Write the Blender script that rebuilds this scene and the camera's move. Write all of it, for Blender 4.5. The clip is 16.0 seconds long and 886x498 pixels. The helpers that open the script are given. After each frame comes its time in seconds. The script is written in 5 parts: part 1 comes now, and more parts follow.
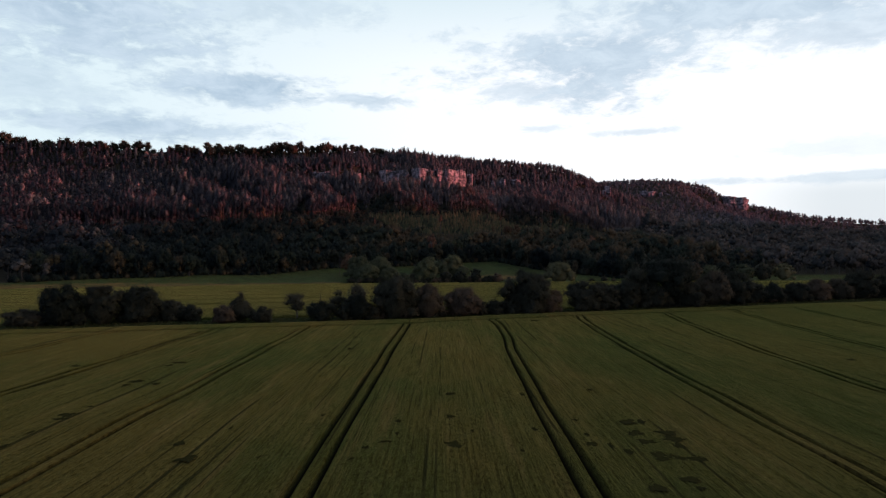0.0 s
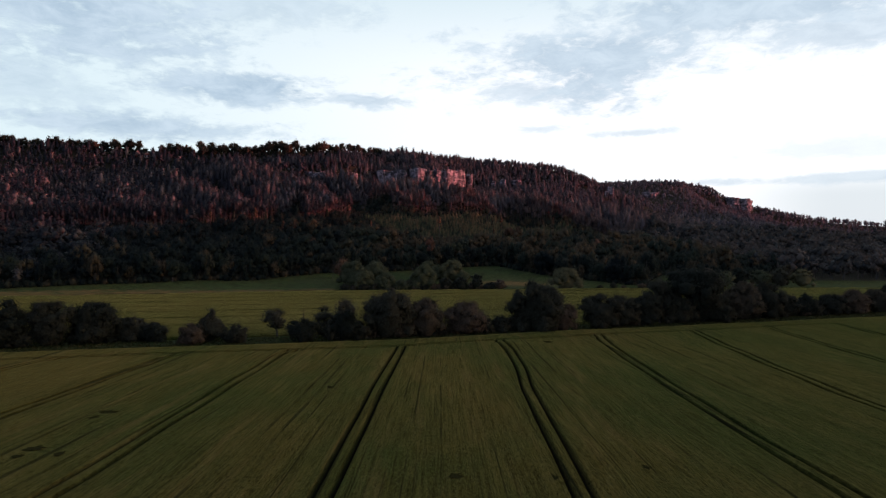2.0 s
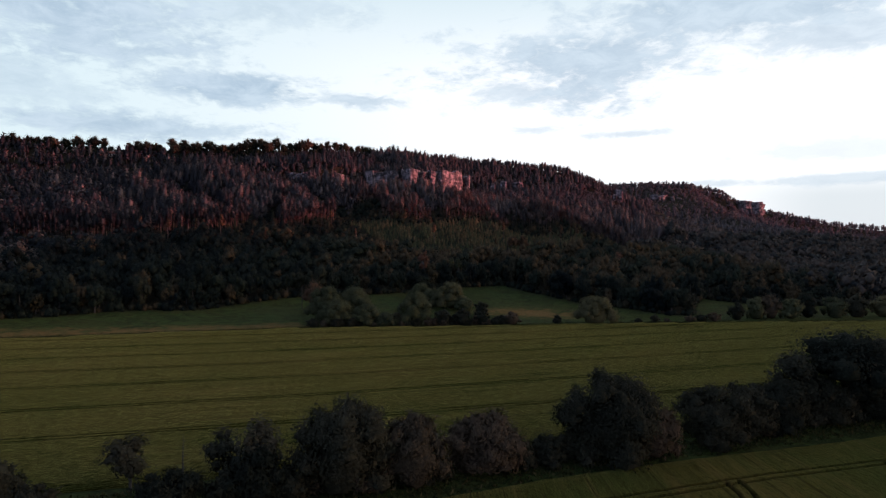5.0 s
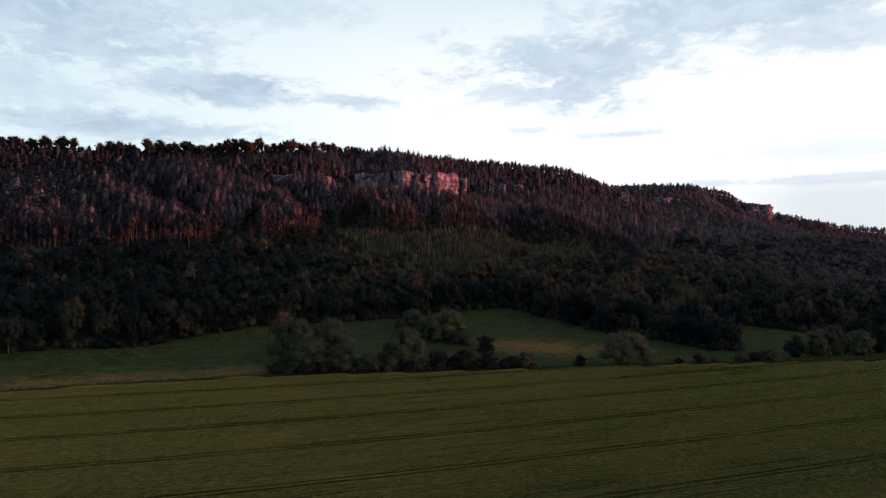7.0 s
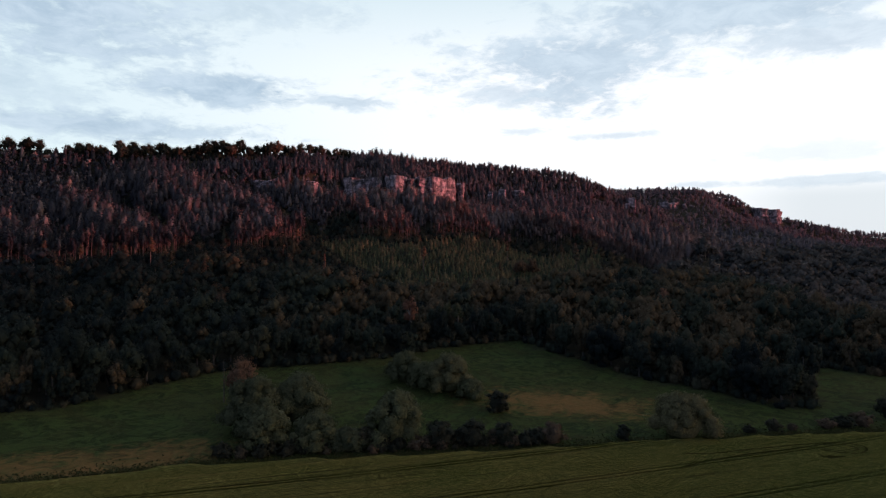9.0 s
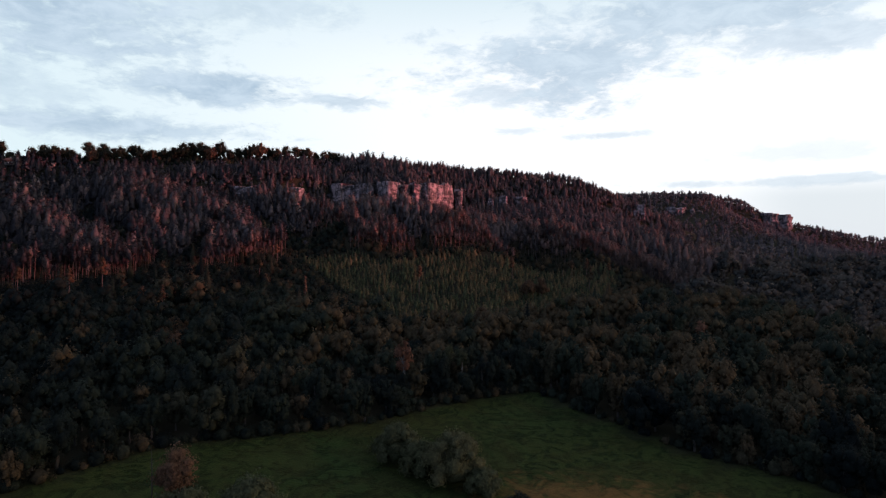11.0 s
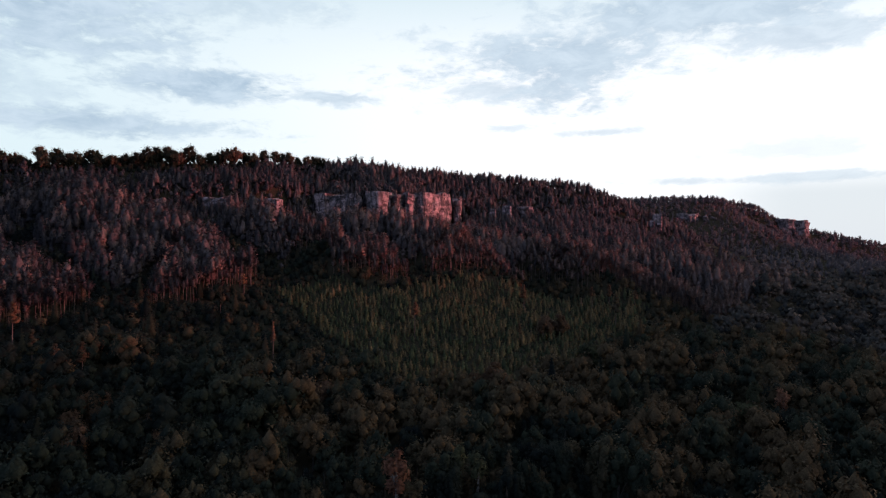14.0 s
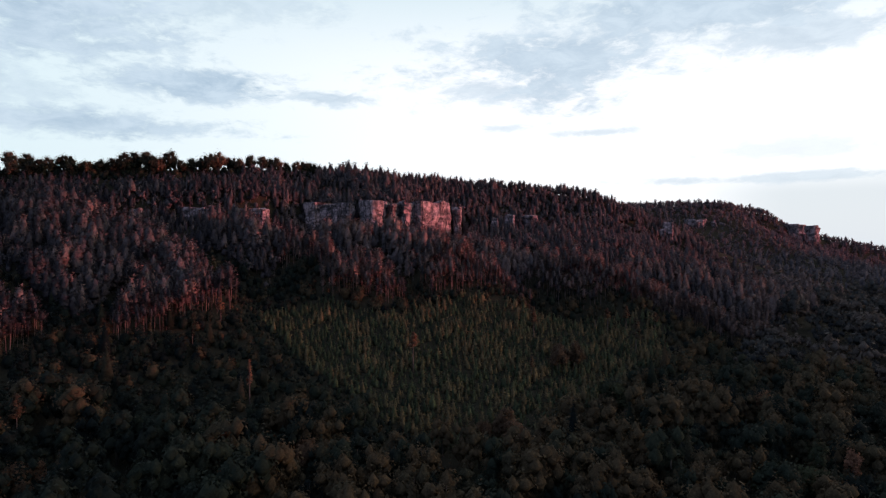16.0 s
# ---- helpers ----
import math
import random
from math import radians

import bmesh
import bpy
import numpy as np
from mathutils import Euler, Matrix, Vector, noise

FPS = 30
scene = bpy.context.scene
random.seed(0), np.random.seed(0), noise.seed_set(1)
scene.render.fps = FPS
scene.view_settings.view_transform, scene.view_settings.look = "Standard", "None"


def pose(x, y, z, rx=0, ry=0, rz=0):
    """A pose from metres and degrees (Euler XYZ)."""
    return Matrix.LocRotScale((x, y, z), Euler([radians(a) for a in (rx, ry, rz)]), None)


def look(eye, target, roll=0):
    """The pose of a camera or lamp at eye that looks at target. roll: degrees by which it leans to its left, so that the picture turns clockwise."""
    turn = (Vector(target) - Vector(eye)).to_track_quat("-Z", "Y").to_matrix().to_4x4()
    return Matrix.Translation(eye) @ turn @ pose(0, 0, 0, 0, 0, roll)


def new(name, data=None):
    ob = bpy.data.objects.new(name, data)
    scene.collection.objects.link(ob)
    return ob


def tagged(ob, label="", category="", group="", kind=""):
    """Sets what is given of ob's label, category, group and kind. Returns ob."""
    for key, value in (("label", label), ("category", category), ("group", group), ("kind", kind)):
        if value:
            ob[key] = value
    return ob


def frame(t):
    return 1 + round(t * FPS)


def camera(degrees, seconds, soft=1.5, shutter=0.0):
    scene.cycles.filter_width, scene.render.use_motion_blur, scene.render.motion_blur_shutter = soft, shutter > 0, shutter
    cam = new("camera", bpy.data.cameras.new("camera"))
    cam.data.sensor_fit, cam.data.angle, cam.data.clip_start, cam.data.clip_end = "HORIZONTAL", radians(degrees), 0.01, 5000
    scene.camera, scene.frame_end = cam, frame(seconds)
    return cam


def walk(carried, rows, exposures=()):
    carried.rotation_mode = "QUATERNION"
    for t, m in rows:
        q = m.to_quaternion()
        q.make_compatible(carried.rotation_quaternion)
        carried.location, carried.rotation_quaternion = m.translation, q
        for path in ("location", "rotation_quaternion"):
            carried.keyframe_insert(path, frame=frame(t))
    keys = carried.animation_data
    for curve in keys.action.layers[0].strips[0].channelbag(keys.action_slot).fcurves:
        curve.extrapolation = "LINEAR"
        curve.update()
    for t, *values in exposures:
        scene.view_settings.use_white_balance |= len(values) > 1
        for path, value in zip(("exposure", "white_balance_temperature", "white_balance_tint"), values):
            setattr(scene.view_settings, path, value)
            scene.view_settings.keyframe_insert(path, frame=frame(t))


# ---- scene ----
PATH = [  # seconds, x, y, z, yaw, pitch, roll
    (0, 0, 0, 20.59, -0, -0.1, 0.03),
    (0.5, -0.13, 6.03, 21.22, -0.04, -0.11, 0.01),
    (1, -0.28, 12.18, 21.89, -0.06, -0.08, -0.03),
    (1.5, -0.38, 18.24, 22.51, -0.09, -0.08, -0.05),
    (2, -0.46, 24.38, 23.13, -0.13, -0.07, -0.07),
    (2.4, -0.66, 29.3, 23.46, -0.17, -0.02, -0.08),
    (2.6, -0.8, 33.9, 23.75, -0.19, 0, -0.09),
    (3, -0.97, 46.23, 25.12, -0.27, 0.03, -0.12),
    (3.5, -1.42, 61.65, 27.25, -0.41, 0.04, -0.14),
    (4, -1.56, 76.86, 29.34, -0.5, 0.02, -0.17),
    (4.5, -1.63, 92.22, 31.59, -0.59, -0.02, -0.17),
    (7, -1.62, 165.12, 43.29, -1.18, -0, -0.05),
    (7.5, -1.91, 179.62, 45.84, -1.33, 0, -0.04),
    (8, -2.25, 194.09, 48.51, -1.46, 0.04, -0.04),
    (8.5, -2.56, 208.3, 51.22, -1.6, 0.08, -0.03),
    (9, -2.81, 222.42, 54.05, -1.73, 0.11, -0.02),
    (11.5, -4, 293.03, 70.87, -2.39, 0.02, -0),
    (12, -4.21, 306.12, 74.21, -2.53, -0.03, 0.05),
    (12.5, -4.4, 318.97, 77.51, -2.66, -0.08, 0.07),
    (13, -4.65, 331.48, 80.76, -2.74, -0.12, 0.07),
    (13.5, -4.95, 343.46, 83.97, -2.84, -0.17, 0.07),
    (14, -5.28, 355.18, 87.05, -2.93, -0.2, 0.09),
    (14.5, -5.6, 366.28, 89.92, -3.03, -0.21, 0.13),
    (15, -5.85, 376.92, 92.75, -3.14, -0.2, 0.16),
    (15.5, -6.04, 386.89, 95.44, -3.25, -0.2, 0.18),
    (16, -6.19, 396.56, 98.03, -3.32, -0.19, 0.2),
]
cam = camera(69.3, 16.0, soft=1.2)
walk(cam, [(t, pose(x, y, z, 90 + pitch, roll, yaw)) for t, x, y, z, yaw, pitch, roll in PATH])

# ---- light ----
SUN_AZ, SUN_EL = 97.0, 3.2  # degrees clockwise from straight ahead, and above the horizon
SUN_DIR = Vector((math.sin(radians(SUN_AZ)) * math.cos(radians(SUN_EL)),
                  math.cos(radians(SUN_AZ)) * math.cos(radians(SUN_EL)), math.sin(radians(SUN_EL))))
sun = new("sun", bpy.data.lights.new("sun", "SUN"))
sun.data.energy, sun.data.angle, sun.data.color = 4.2, radians(1.5), (1.0, 0.20, 0.225)
sun.matrix_world = look(SUN_DIR * 400, (0, 0, 0))


def math_node(nt, op, a, b=None, c=None):
    n = nt.nodes.new("ShaderNodeMath")
    n.operation = op
    for i, v in enumerate((a, b, c)):
        if v is None:
            continue
        if isinstance(v, (int, float)):
            n.inputs[i].default_value = v
        else:
            nt.links.new(v, n.inputs[i])
    return n.outputs[0]


def mix_node(nt, fac, a, b, blend="MIX"):
    n = nt.nodes.new("ShaderNodeMix")
    n.data_type, n.blend_type = "RGBA", blend
    for sock, v in ((n.inputs[0], fac), (n.inputs[6], a), (n.inputs[7], b)):
        if isinstance(v, (int, float)):
            sock.default_value = v
        elif isinstance(v, tuple):
            sock.default_value = (*v, 1.0)
        else:
            nt.links.new(v, sock)
    return n.outputs[2]


def noise_node(nt, vec, scale, detail=4.0, rough=0.55, distortion=0.0):
    n = nt.nodes.new("ShaderNodeTexNoise")
    n.inputs["Scale"].default_value, n.inputs["Detail"].default_value = scale, detail
    n.inputs["Roughness"].default_value, n.inputs["Distortion"].default_value = rough, distortion
    nt.links.new(vec, n.inputs["Vector"])
    return n.outputs["Fac"]


def ramp_node(nt, fac, lo, hi, a=0.0, b=1.0):
    n = nt.nodes.new("ShaderNodeMapRange")
    n.interpolation_type = "SMOOTHSTEP"
    for i, v in enumerate((lo, hi, a, b)):
        n.inputs[i + 1].default_value = v
    nt.links.new(fac, n.inputs[0])
    return n.outputs[0]


def make_sky():
    world = bpy.data.worlds.new("evening_sky")
    scene.world = world
    world.use_nodes = True
    nt = world.node_tree
    nt.nodes.clear()
    sky = nt.nodes.new("ShaderNodeTexSky")
    sky.sky_type, sky.sun_disc = "NISHITA", False
    sky.sun_elevation, sky.sun_rotation = radians(SUN_EL), radians(SUN_AZ)
    co = nt.nodes.new("ShaderNodeTexCoord")
    sep = nt.nodes.new("ShaderNodeSeparateXYZ")
    nt.links.new(co.outputs["Generated"], sep.inputs[0])
    x, y, z = sep.outputs
    az = math_node(nt, "MULTIPLY", math_node(nt, "ARCTAN2", x, y), 57.29578)
    el = math_node(nt, "MULTIPLY", math_node(nt, "ARCSINE", z), 57.29578)
    flat = nt.nodes.new("ShaderNodeCombineXYZ")
    nt.links.new(math_node(nt, "MULTIPLY", az, 0.056), flat.inputs[0])
    nt.links.new(math_node(nt, "MULTIPLY", el, 0.135), flat.inputs[1])
    n1 = noise_node(nt, flat.outputs[0], 1.9, 9.0, 0.62, 0.35)
    n2 = noise_node(nt, flat.outputs[0], 5.0, 8.0, 0.64, 0.5)
    n3 = noise_node(nt, flat.outputs[0], 15.0, 6.0, 0.65, 0.6)
    broken = math_node(nt, "ADD", math_node(nt, "MULTIPLY", n1, 0.46), math_node(nt, "ADD", math_node(nt, "MULTIPLY", n2, 0.38), math_node(nt, "MULTIPLY", n3, 0.16)))
    # sheets of grey cloud: azimuth, elevation, half width, half height, weight
    sheets = ((-30, 17.4, 13, 5.2, 0.95), (-16.4, 19.8, 10, 2.2, 0.5), (-18.7, 13.3, 9, 1.5, 1.0), (-26, 9.8, 11, 1.3, 1.0), (-33, 12.4, 6, 3.0, 0.6), (-6.7, 12.9, 4.6, 0.7, 0.75),
              (13.7, 15.8, 13, 3.4, 0.85), (7.8, 13.7, 6, 1.6, 0.65), (24.5, 19.2, 15, 2.8, 0.8), (31.5, 16.0, 8, 1.6, 0.65), (8.6, 10.4, 2.4, 0.4, 0.5), (17.0, 9.8, 4.0, 0.36, 0.55),
              (31, 7.5, 7, 0.8, 0.3), (32, 5.4, 13, 0.42, 0.55))
    cover = None
    for a0, e0, ra, re, w in sheets:
        da = math_node(nt, "DIVIDE", math_node(nt, "SUBTRACT", az, float(a0)), float(ra))
        de = math_node(nt, "DIVIDE", math_node(nt, "SUBTRACT", el, float(e0)), float(re))
        d = math_node(nt, "SQRT", math_node(nt, "ADD", math_node(nt, "MULTIPLY", da, da), math_node(nt, "MULTIPLY", de, de)))
        d = math_node(nt, "ADD", d, math_node(nt, "MULTIPLY_ADD", broken, -6.4, 3.15))
        m = ramp_node(nt, d, 0.25, 1.2, w, 0.0)
        cover = m if cover is None else math_node(nt, "MAXIMUM", cover, m)
    # away from these, broken cloud over the whole sky
    high = math_node(nt, "MULTIPLY", ramp_node(nt, el, 26.0, 38.0), ramp_node(nt, broken, 0.42, 0.6, 0.35, 0.9))
    cover = math_node(nt, "MAXIMUM", cover, high)
    # thin bright veil, bluest low on the right and high up
    veil = mix_node(nt, ramp_node(nt, az, -34.0, 10.0), (0.86, 1.02, 1.10), (1.22, 1.25, 1.30))
    veil = mix_node(nt, ramp_node(nt, el, 13.0, 24.0), veil, (0.80, 0.96, 1.05))
    veil = mix_node(nt, ramp_node(nt, el, 23.0, 36.0), veil, (0.56, 0.66, 0.84))
    low = math_node(nt, "MULTIPLY", ramp_node(nt, el, 6.5, 4.0), ramp_node(nt, az, 22.0, 32.0))
    veil = mix_node(nt, low, veil, (0.88, 0.95, 1.02))
    grey = mix_node(nt, ramp_node(nt, n2, 0.3, 0.7), (0.485, 0.635, 0.80), (0.71, 0.855, 1.0))
    grey = mix_node(nt, ramp_node(nt, el, 22.0, 36.0), grey, (0.36, 0.43, 0.56))
    cloud = mix_node(nt, cover, veil, grey)
    glow = math_node(nt, "ADD", math_node(nt, "MULTIPLY", x, 0.55), math_node(nt, "MULTIPLY", y, 0.84))
    cloud = mix_node(nt, ramp_node(nt, glow, 0.30, -0.50), cloud, mix_node(nt, 1.0, cloud, (0.38, 0.43, 0.64), "MULTIPLY"))
    # warm glow round the setting sun
    near_sun = math_node(nt, "ADD", math_node(nt, "ADD", math_node(nt, "MULTIPLY", x, SUN_DIR.x), math_node(nt, "MULTIPLY", y, SUN_DIR.y)), math_node(nt, "MULTIPLY", z, SUN_DIR.z))
    warm = math_node(nt, "MULTIPLY", ramp_node(nt, near_sun, 0.66, 0.99), ramp_node(nt, el, 40.0, 6.0))
    cloud = mix_node(nt, warm, cloud, (3.4, 2.15, 1.5))
    skyc = mix_node(nt, 1.0, sky.outputs[0], (0.10, 0.10, 0.10), "MULTIPLY")
    final = mix_node(nt, 0.86, skyc, cloud)
    bg = nt.nodes.new("ShaderNodeBackground")
    out = nt.nodes.new("ShaderNodeOutputWorld")
    nt.links.new(final, bg.inputs[0])
    bg.inputs[1].default_value = 1.0
    nt.links.new(bg.outputs[0], out.inputs[0])


make_sky()


# ---- materials ----
def material(name):
    m = bpy.data.materials.new(name)
    m.use_nodes = True
    nt = m.node_tree
    b = nt.nodes["Principled BSDF"]
    b.inputs["Specular IOR Level"].default_value = 0.12
    return m, nt, b


def coords(nt, scale=(1, 1, 1)):
    """World place, from the geometry, stretched."""
    g = nt.nodes.new("ShaderNodeNewGeometry")
    mp = nt.nodes.new("ShaderNodeMapping")
    mp.inputs["Scale"].default_value = scale
    nt.links.new(g.outputs["Position"], mp.inputs[0])
    return mp.outputs[0], g


def bump(nt, b, height, strength, distance):
    n = nt.nodes.new("ShaderNodeBump")
    n.inputs["Strength"].default_value, n.inputs["Distance"].default_value = strength, distance
    nt.links.new(height, n.inputs["Height"])
    nt.links.new(n.outputs[0], b.inputs["Normal"])


def attr(nt, name):
    n = nt.nodes.new("ShaderNodeAttribute")
    n.attribute_name = name
    return n.outputs["Fac"]


def leaf_material(name, dark, light, warm, rough=0.6, soft=True, inner=False):
    """Foliage: each tree leans between two greens, each clump varies, some trees are warm."""
    m, nt, b = material(name)
    g = nt.nodes.new("ShaderNodeNewGeometry")
    oi = nt.nodes.new("ShaderNodeObjectInfo")
    # joined trees bring a tint, 1 to 2, partly painted shade; single ones a random one
    own = attr(nt, "tint")
    joined = math_node(nt, "GREATER_THAN", own, 0.5)
    tree = math_node(nt, "ADD", math_node(nt, "MULTIPLY", joined, math_node(nt, "SUBTRACT", own, 1.0)),
                     math_node(nt, "MULTIPLY", math_node(nt, "SUBTRACT", 1.0, joined), oi.outputs["Random"]))
    c = mix_node(nt, tree, dark, light)
    c = mix_node(nt, math_node(nt, "MULTIPLY", ramp_node(nt, tree, 0.70, 1.0), 0.75), c, warm)
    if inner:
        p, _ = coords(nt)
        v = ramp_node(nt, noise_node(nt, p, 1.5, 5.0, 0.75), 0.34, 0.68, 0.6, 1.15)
    else:
        v = math_node(nt, "MULTIPLY_ADD", g.outputs["Random Per Island"], 0.56, 0.72)
    n = nt.nodes.new("ShaderNodeHueSaturation")
    nt.links.new(c, n.inputs["Color"])
    nt.links.new(v, n.inputs["Value"])
    nt.links.new(n.outputs[0], b.inputs["Base Color"])
    b.inputs["Roughness"].default_value, b.inputs["Specular IOR Level"].default_value = rough, 0.06
    tr, mx = nt.nodes.new("ShaderNodeBsdfTranslucent"), nt.nodes.new("ShaderNodeMixShader")
    nt.links.new(n.outputs[0], tr.inputs[0])
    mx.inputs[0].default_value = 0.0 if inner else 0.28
    if soft:
        # leaves of one clump turn with the clump's rounding
        at = nt.nodes.new("ShaderNodeAttribute")
        at.attribute_name = "bulge"
        vt = nt.nodes.new("ShaderNodeVectorTransform")
        vt.vector_type, vt.convert_from, vt.convert_to = "NORMAL", "OBJECT", "WORLD"
        nt.links.new(at.outputs["Vector"], vt.inputs[0])
        geo = nt.nodes.new("ShaderNodeTexNoise")
        nt.links.new(g.outputs["Position"], geo.inputs["Vector"])
        geo.inputs["Scale"].default_value, geo.inputs["Detail"].default_value, geo.inputs["Roughness"].default_value = 1.1, 4.0, 0.7
        ruffle = nt.nodes.new("ShaderNodeVectorMath")
        ruffle.operation = "MULTIPLY_ADD"
        nt.links.new(geo.outputs["Color"], ruffle.inputs[0])
        ruffle.inputs[1].default_value = (1.0, 1.0, 1.0)
        nt.links.new(vt.outputs[0], ruffle.inputs[2])
        back = nt.nodes.new("ShaderNodeVectorMath")
        nt.links.new(ruffle.outputs[0], back.inputs[0])
        back.inputs[1].default_value = (-0.5, -0.5, -0.5)
        unit_n = nt.nodes.new("ShaderNodeVectorMath")
        unit_n.operation = "NORMALIZE"
        nt.links.new(back.outputs[0], unit_n.inputs[0])
        nt.links.new(unit_n.outputs[0], b.inputs["Normal"])
        nt.links.new(unit_n.outputs[0], tr.inputs["Normal"])
    nt.links.new(b.outputs[0], mx.inputs[1])
    nt.links.new(tr.outputs[0], mx.inputs[2])
    nt.links.new(mx.outputs[0], nt.nodes["Material Output"].inputs[0])
    return m


def bark_material(name, a, bcol, scale):
    m, nt, b = material(name)
    p, _ = coords(nt, (scale, scale, scale * 0.25))
    n = noise_node(nt, p, 1.0, 5.0, 0.6)
    nt.links.new(mix_node(nt, n, a, bcol), b.inputs["Base Color"])
    b.inputs["Roughness"].default_value = 0.9
    bump(nt, b, n, 0.6, 0.05)
    return m


FOLIAGE = {"broad": ((0.008, 0.013, 0.013), (0.041, 0.051, 0.031), (0.105, 0.068, 0.036)),
           # lighter copy of broad for distant trees, standing in for haze
           "broad_hazed": ((0.024, 0.028, 0.030), (0.085, 0.082, 0.070), (0.120, 0.092, 0.072)),
           "willow": ((0.034, 0.042, 0.026), (0.125, 0.128, 0.058), (0.185, 0.132, 0.064)),
           "hedge": ((0.020, 0.024, 0.016), (0.066, 0.060, 0.036), (0.115, 0.078, 0.050)),
           # pine and spruce lightened well past needle colour to stand in for haze
           "pine": ((0.062, 0.058, 0.062), (0.225, 0.185, 0.172), (0.290, 0.195, 0.158)),
           "spruce": ((0.085, 0.080, 0.086), (0.180, 0.158, 0.155), (0.220, 0.165, 0.145)),
           "young": ((0.034, 0.052, 0.032), (0.160, 0.178, 0.084), (0.245, 0.165, 0.084)),
           "russet": ((0.085, 0.056, 0.034), (0.150, 0.088, 0.050), (0.185, 0.098, 0.056)),
           "dead_or_lit": ((0.170, 0.080, 0.050), (0.230, 0.110, 0.065), (0.250, 0.130, 0.080))}
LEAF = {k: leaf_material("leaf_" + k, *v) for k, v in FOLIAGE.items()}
LEAF_OAK, LEAF_BROAD_HAZED, LEAF_WILLOW, LEAF_HEDGE, LEAF_PINE, LEAF_SPRUCE, LEAF_YOUNG, LEAF_RUSSET, LEAF_DEAD_OR_LIT = LEAF.values()
# darker copies of the leaf colours: shade painted on the crowns' cores
SHADED_INNER = {LEAF[k]: leaf_material("inner_" + k, *[tuple(0.88 * q for q in c) for c in v], 0.9, True, True) for k, v in FOLIAGE.items()}
BARK = bark_material("bark_grey", (0.050, 0.042, 0.035), (0.120, 0.105, 0.090), 5.0)
BARK_PINE = bark_material("bark_pine", (0.095, 0.072, 0.062), (0.200, 0.145, 0.125), 5.0)
BARK_PALE = bark_material("bark_pale", (0.160, 0.150, 0.135), (0.300, 0.280, 0.250), 4.0)


def ground_material():
    m, nt, b = material("ground_cover")
    p, _ = coords(nt)
    big, mid = noise_node(nt, p, 0.012, 4.0), noise_node(nt, p, 0.09, 5.0, 0.6)
    fine = noise_node(nt, p, 1.6, 6.0, 0.7)
    floor = mix_node(nt, mid, (0.024, 0.023, 0.015), (0.052, 0.045, 0.028))
    grass = mix_node(nt, mid, (0.012, 0.028, 0.008), (0.042, 0.064, 0.016))
    grass = mix_node(nt, ramp_node(nt, big, 0.40, 0.62, 0.0, 0.5), grass, (0.038, 0.044, 0.011))
    tuss = ramp_node(nt, noise_node(nt, p, 0.16, 7.0, 0.7, 1.6), 0.47, 0.55)
    grass = mix_node(nt, math_node(nt, "MULTIPLY", tuss, 0.85), grass, (0.005, 0.011, 0.004))
    fleck = ramp_node(nt, noise_node(nt, p, 0.045, 7.0, 0.7, 0.8), 0.44, 0.60)
    grass = mix_node(nt, math_node(nt, "MULTIPLY", fleck, 0.4), grass, (0.036, 0.029, 0.010))
    dryc = mix_node(nt, noise_node(nt, p, 0.35, 6.0, 0.7), (0.085, 0.046, 0.016), (0.270, 0.130, 0.045))
    dry = ramp_node(nt, math_node(nt, "ADD", attr(nt, "dry"), math_node(nt, "MULTIPLY_ADD", noise_node(nt, p, 0.14, 7.0, 0.72, 1.2), 3.0, -1.5)), 0.0, 1.0, 0.0, 0.85)
    dry = math_node(nt, "MULTIPLY", dry, ramp_node(nt, attr(nt, "dry"), 0.02, 0.15))
    c = mix_node(nt, attr(nt, "meadow"), floor, grass)
    c = mix_node(nt, dry, c, dryc)
    c = mix_node(nt, math_node(nt, "MULTIPLY", fine, 0.5), c, mix_node(nt, 1.0, c, (0.55, 0.55, 0.5), "MULTIPLY"))
    nt.links.new(c, b.inputs["Base Color"])
    b.inputs["Roughness"].default_value, b.inputs["Specular IOR Level"].default_value = 0.95, 0.05
    b.inputs["Sheen Roughness"].default_value, b.inputs["Sheen Tint"].default_value = 0.35, (0.66, 0.80, 0.22, 1.0)
    nt.links.new(math_node(nt, "MULTIPLY", attr(nt, "meadow"), 0.08), b.inputs["Sheen Weight"])
    bump(nt, b, math_node(nt, "ADD", fine, mid), 0.8, 0.5)
    return m


